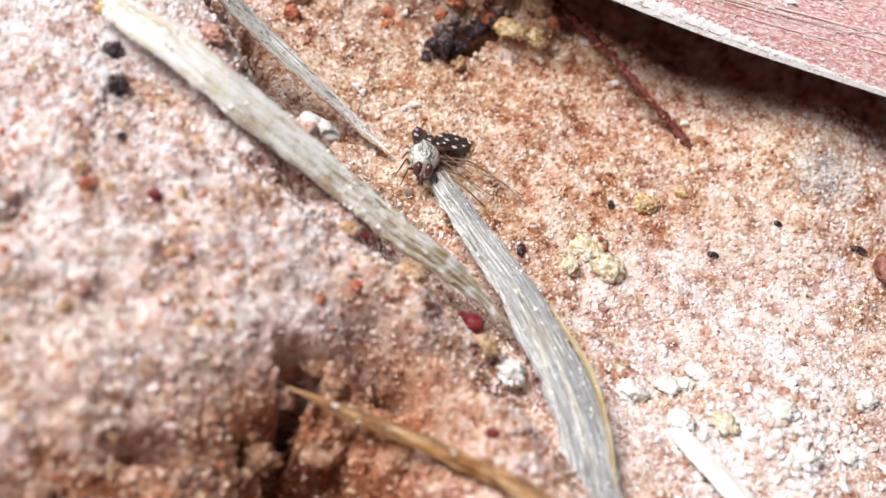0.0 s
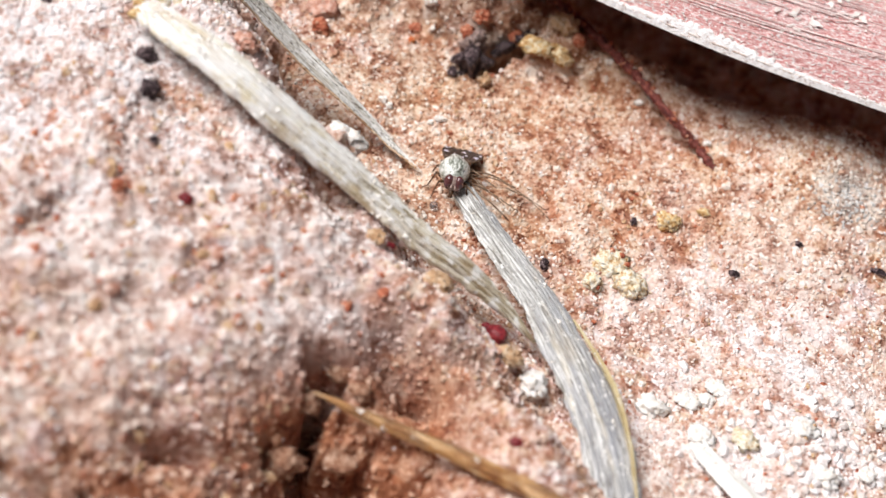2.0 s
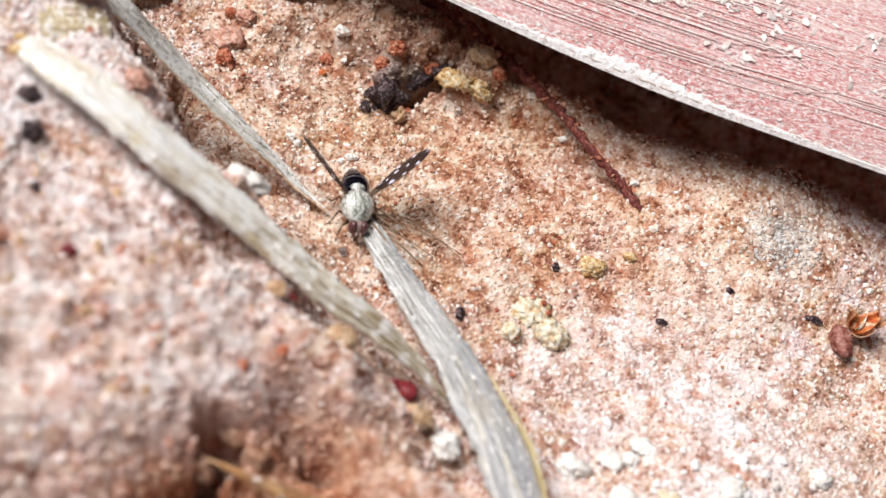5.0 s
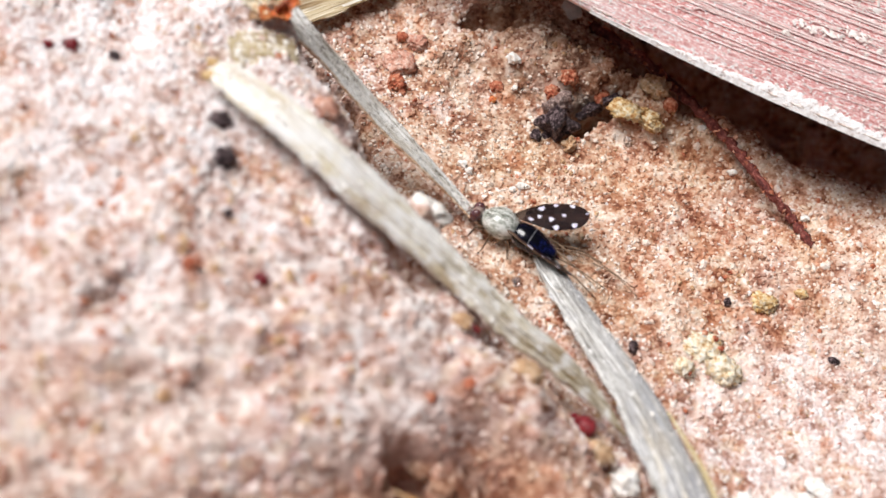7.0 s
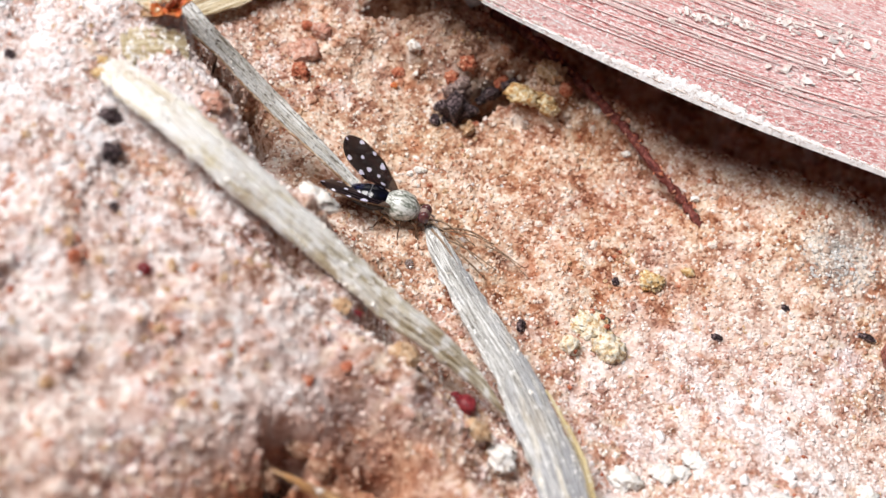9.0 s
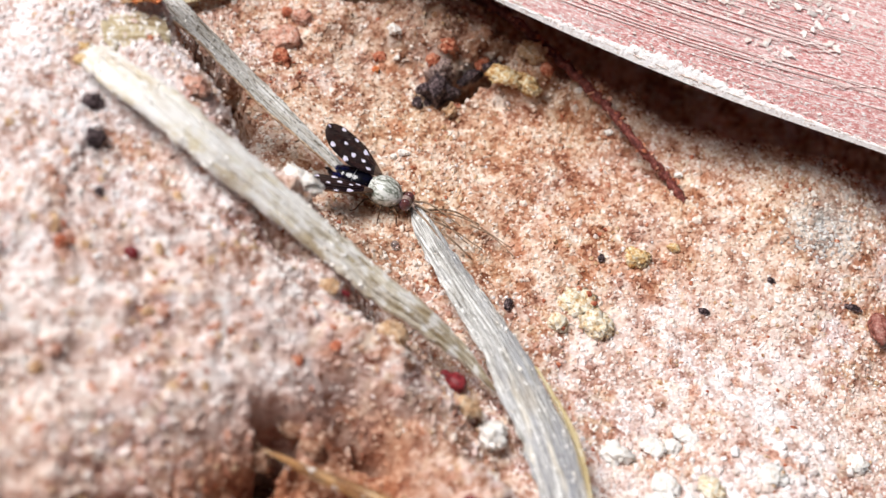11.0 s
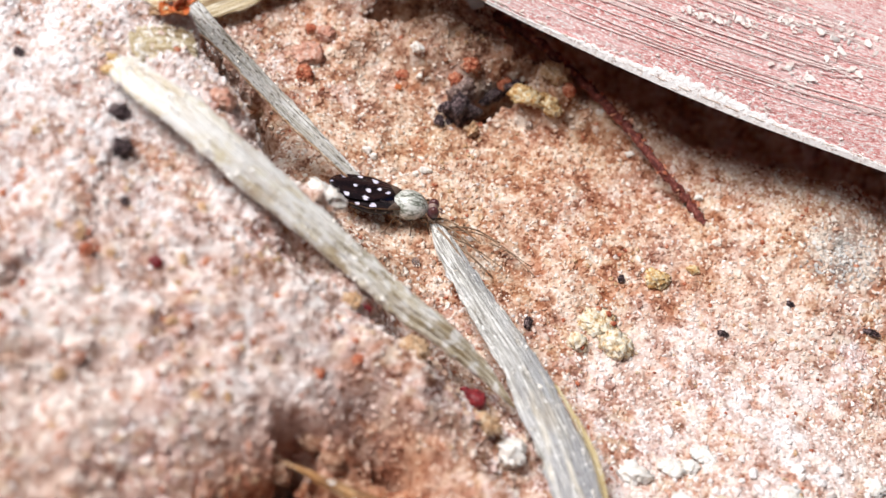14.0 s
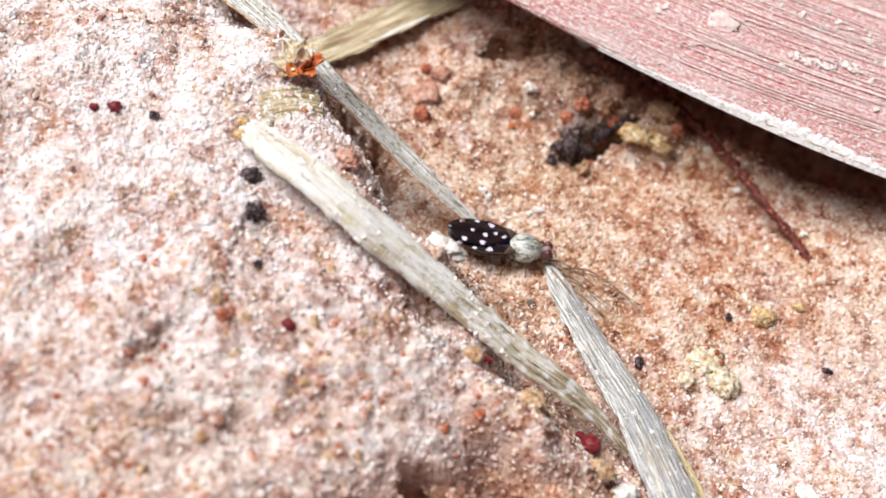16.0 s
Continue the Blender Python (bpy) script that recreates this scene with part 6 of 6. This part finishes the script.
    walk(left_wing, [
        (0.0, wing_pose(1, 29, -6, -3)),
        (0.1, wing_pose(1, 30, 1, 12)),
        (0.2, wing_pose(1, 42, 3, 20)),
        (0.3, wing_pose(1, 47, 5, 27)),
        (0.4, wing_pose(1, 61, 16, 28)),
        (0.5, wing_pose(1, 60, 21, 28)),
        (0.6, wing_pose(1, 78, 35, 17)),
        (0.7, wing_pose(1, 74, 42, 17)),
        (0.8, wing_pose(1, 72, 45, 19)),
        (1.0, wing_pose(1, 73, 44, 19)),
        (1.2, wing_pose(1, 71, 45, 22)),
        (1.4, wing_pose(1, 74, 43, 22)),
        (1.5, wing_pose(1, 61, 32, 31)),
        (1.6, wing_pose(1, 56, 29, 28)),
        (1.7, wing_pose(1, 12, -4, 0)),
        (2.0, wing_pose(1, 8, -10, 0)),
        (2.2, wing_pose(1, 24, -6, 4)),
        (2.3, wing_pose(1, 42, 3, 23)),
        (2.4, wing_pose(1, 74, 14, 22)),
        (2.5, wing_pose(1, 86, 23, 14)),
        (2.6, wing_pose(1, 26, 12, 40)),
        (2.8, wing_pose(1, 42, 15, 44)),
        (3.0, wing_pose(1, 19, 1, 53)),
        (3.1, wing_pose(1, 21, 1, 53)),
        (3.3, wing_pose(1, -5, 52, 15)),
        (3.4, wing_pose(1, 18, 73, -14)),
        (3.5, wing_pose(1, 31, 8, 30)),
        (3.8, wing_pose(1, 17, 3, 42)),
        (4.0, wing_pose(1, 22, 6, 42)),
        (4.2, wing_pose(1, 38, 31, -10)),
        (4.7, wing_pose(1, 60, 35, 25)),
        (5.2, wing_pose(1, 70, 45, 40)),
        (5.7, wing_pose(1, 40, 25, 35)),
        (6.3, wing_pose(1, 12, 2, 40)),
        (6.5, wing_pose(1, 8, -4, 45)),
        (6.7, wing_pose(1, 10, -2, 45)),
        (7.0, wing_pose(1, 8, -4, 45)),
        (7.1, wing_pose(1, 32, 33, 31)),
        (7.2, wing_pose(1, 6, 12, 41)),
        (7.3, wing_pose(1, 4, 14, 48)),
        (7.5, wing_pose(1, 12, 4, 45)),
        (7.6, wing_pose(1, 76, 52, 32)),
        (7.7, wing_pose(1, 37, 12, 44)),
        (7.8, wing_pose(1, 48, 9, 41)),
        (8.0, wing_pose(1, 29, 5, 43)),
        (8.2, wing_pose(1, 16, 3, 27)),
        (8.3, wing_pose(1, 21, 3, 47)),
        (8.5, wing_pose(1, 21, 2, 49)),
        (8.7, wing_pose(1, 57, 25, 48)),
        (8.8, wing_pose(1, 38, 16, 70)),
        (9.0, wing_pose(1, 21, 22, 64)),
        (9.1, wing_pose(1, -3, 6, -4)),
        (9.2, wing_pose(1, 2, 12, 0)),
        (9.4, wing_pose(1, 37, 8, -13)),
        (9.5, wing_pose(1, 78, 28, -40)),
        (9.7, wing_pose(1, 29, 23, -1)),
        (10.2, wing_pose(1, 6, 10, 0)),
        (10.7, wing_pose(1, 20, 25, -10)),
        (11.3, wing_pose(1, 6, 10, 0)),
        (11.8, wing_pose(1, 39, 11, -13)),
        (12.0, wing_pose(1, 64, 36, -30)),
        (12.3, wing_pose(1, 46, 31, -20)),
        (12.4, wing_pose(1, -3, 6, -4)),
        (12.5, wing_pose(1, -3, 6, -4)),
        (13.0, wing_pose(1, -3, 6, -4)),
        (14.5, wing_pose(1, -3, 6, -4)),
        (16.0, wing_pose(1, -3, 6, -4)),
    ])
    walk(right_wing, [
        (0.0, wing_pose(-1, -14, -8, -14)),
        (0.1, wing_pose(-1, -6, -5, -20)),
        (0.2, wing_pose(-1, 0, 9, -45)),
        (0.3, wing_pose(-1, 13, 13, -42)),
        (0.4, wing_pose(-1, 24, 17, -40)),
        (0.5, wing_pose(-1, 29, 21, -40)),
        (0.6, wing_pose(-1, 37, 34, -39)),
        (0.7, wing_pose(-1, 19, 30, -53)),
        (0.8, wing_pose(-1, 24, 43, -50)),
        (1.0, wing_pose(-1, 16, 41, -55)),
        (1.2, wing_pose(-1, 18, 36, -50)),
        (1.4, wing_pose(-1, 10, 36, -54)),
        (1.5, wing_pose(-1, 11, 29, -49)),
        (1.6, wing_pose(-1, 3, 24, -50)),
        (1.7, wing_pose(-1, -16, -6, 0)),
        (2.0, wing_pose(-1, -16, -10, 0)),
        (2.2, wing_pose(-1, -12, -5, -16)),
        (2.3, wing_pose(-1, 8, 5, -30)),
        (2.4, wing_pose(-1, 29, 10, -33)),
        (2.5, wing_pose(-1, 48, 25, -32)),
        (2.6, wing_pose(-1, 53, 46, -20)),
        (2.8, wing_pose(-1, 60, 55, -16)),
        (3.0, wing_pose(-1, 47, 35, -22)),
        (3.1, wing_pose(-1, 38, 25, -14)),
        (3.3, wing_pose(-1, 28, 12, -32)),
        (3.4, wing_pose(-1, 59, 32, -23)),
        (3.5, wing_pose(-1, 10, -2, -50)),
        (3.8, wing_pose(-1, -7, -4, -36)),
        (4.0, wing_pose(-1, -5, -8, -36)),
        (4.2, wing_pose(-1, 16, 14, -39)),
        (4.7, wing_pose(-1, 50, 30, -30)),
        (5.2, wing_pose(-1, 70, 45, -40)),
        (5.7, wing_pose(-1, 60, 25, -30)),
        (6.3, wing_pose(-1, 28, 20, 1)),
        (6.5, wing_pose(-1, 27, 10, -12)),
        (6.7, wing_pose(-1, 1, 1, -12)),
        (7.0, wing_pose(-1, 31, 4, 3)),
        (7.1, wing_pose(-1, 48, 17, 22)),
        (7.2, wing_pose(-1, 47, 12, 35)),
        (7.3, wing_pose(-1, 50, 1, 43)),
        (7.5, wing_pose(-1, 12, -2, 20)),
        (7.6, wing_pose(-1, 55, 1, 61)),
        (7.7, wing_pose(-1, 41, 1, 60)),
        (7.8, wing_pose(-1, 47, 3, 82)),
        (8.0, wing_pose(-1, 12, 5, 77)),
        (8.2, wing_pose(-1, 11, 1, 57)),
        (8.3, wing_pose(-1, 14, 1, -33)),
        (8.5, wing_pose(-1, 59, 42, -15)),
        (8.7, wing_pose(-1, 76, 46, -12)),
        (8.8, wing_pose(-1, 56, 39, -21)),
        (9.0, wing_pose(-1, 0, 3, -30)),
        (9.1, wing_pose(-1, -11, 2, -4)),
        (9.2, wing_pose(-1, -2, 5, 0)),
        (9.4, wing_pose(-1, 12, 0, -42)),
        (9.5, wing_pose(-1, 8, -4, -45)),
        (9.7, wing_pose(-1, -7, 9, -37)),
        (10.2, wing_pose(-1, 10, 4, 0)),
        (10.7, wing_pose(-1, 40, 20, -30)),
        (11.3, wing_pose(-1, 20, 12, -15)),
        (11.8, wing_pose(-1, 14, 4, -38)),
        (12.0, wing_pose(-1, 8, -4, -45)),
        (12.3, wing_pose(-1, 8, -2, -42)),
        (12.4, wing_pose(-1, -11, 2, -4)),
        (12.5, wing_pose(-1, -11, 2, -4)),
        (13.0, wing_pose(-1, -11, 2, -4)),
        (14.5, wing_pose(-1, -11, 2, -4)),
        (16.0, wing_pose(-1, -11, 2, -4)),
    ])


motions()
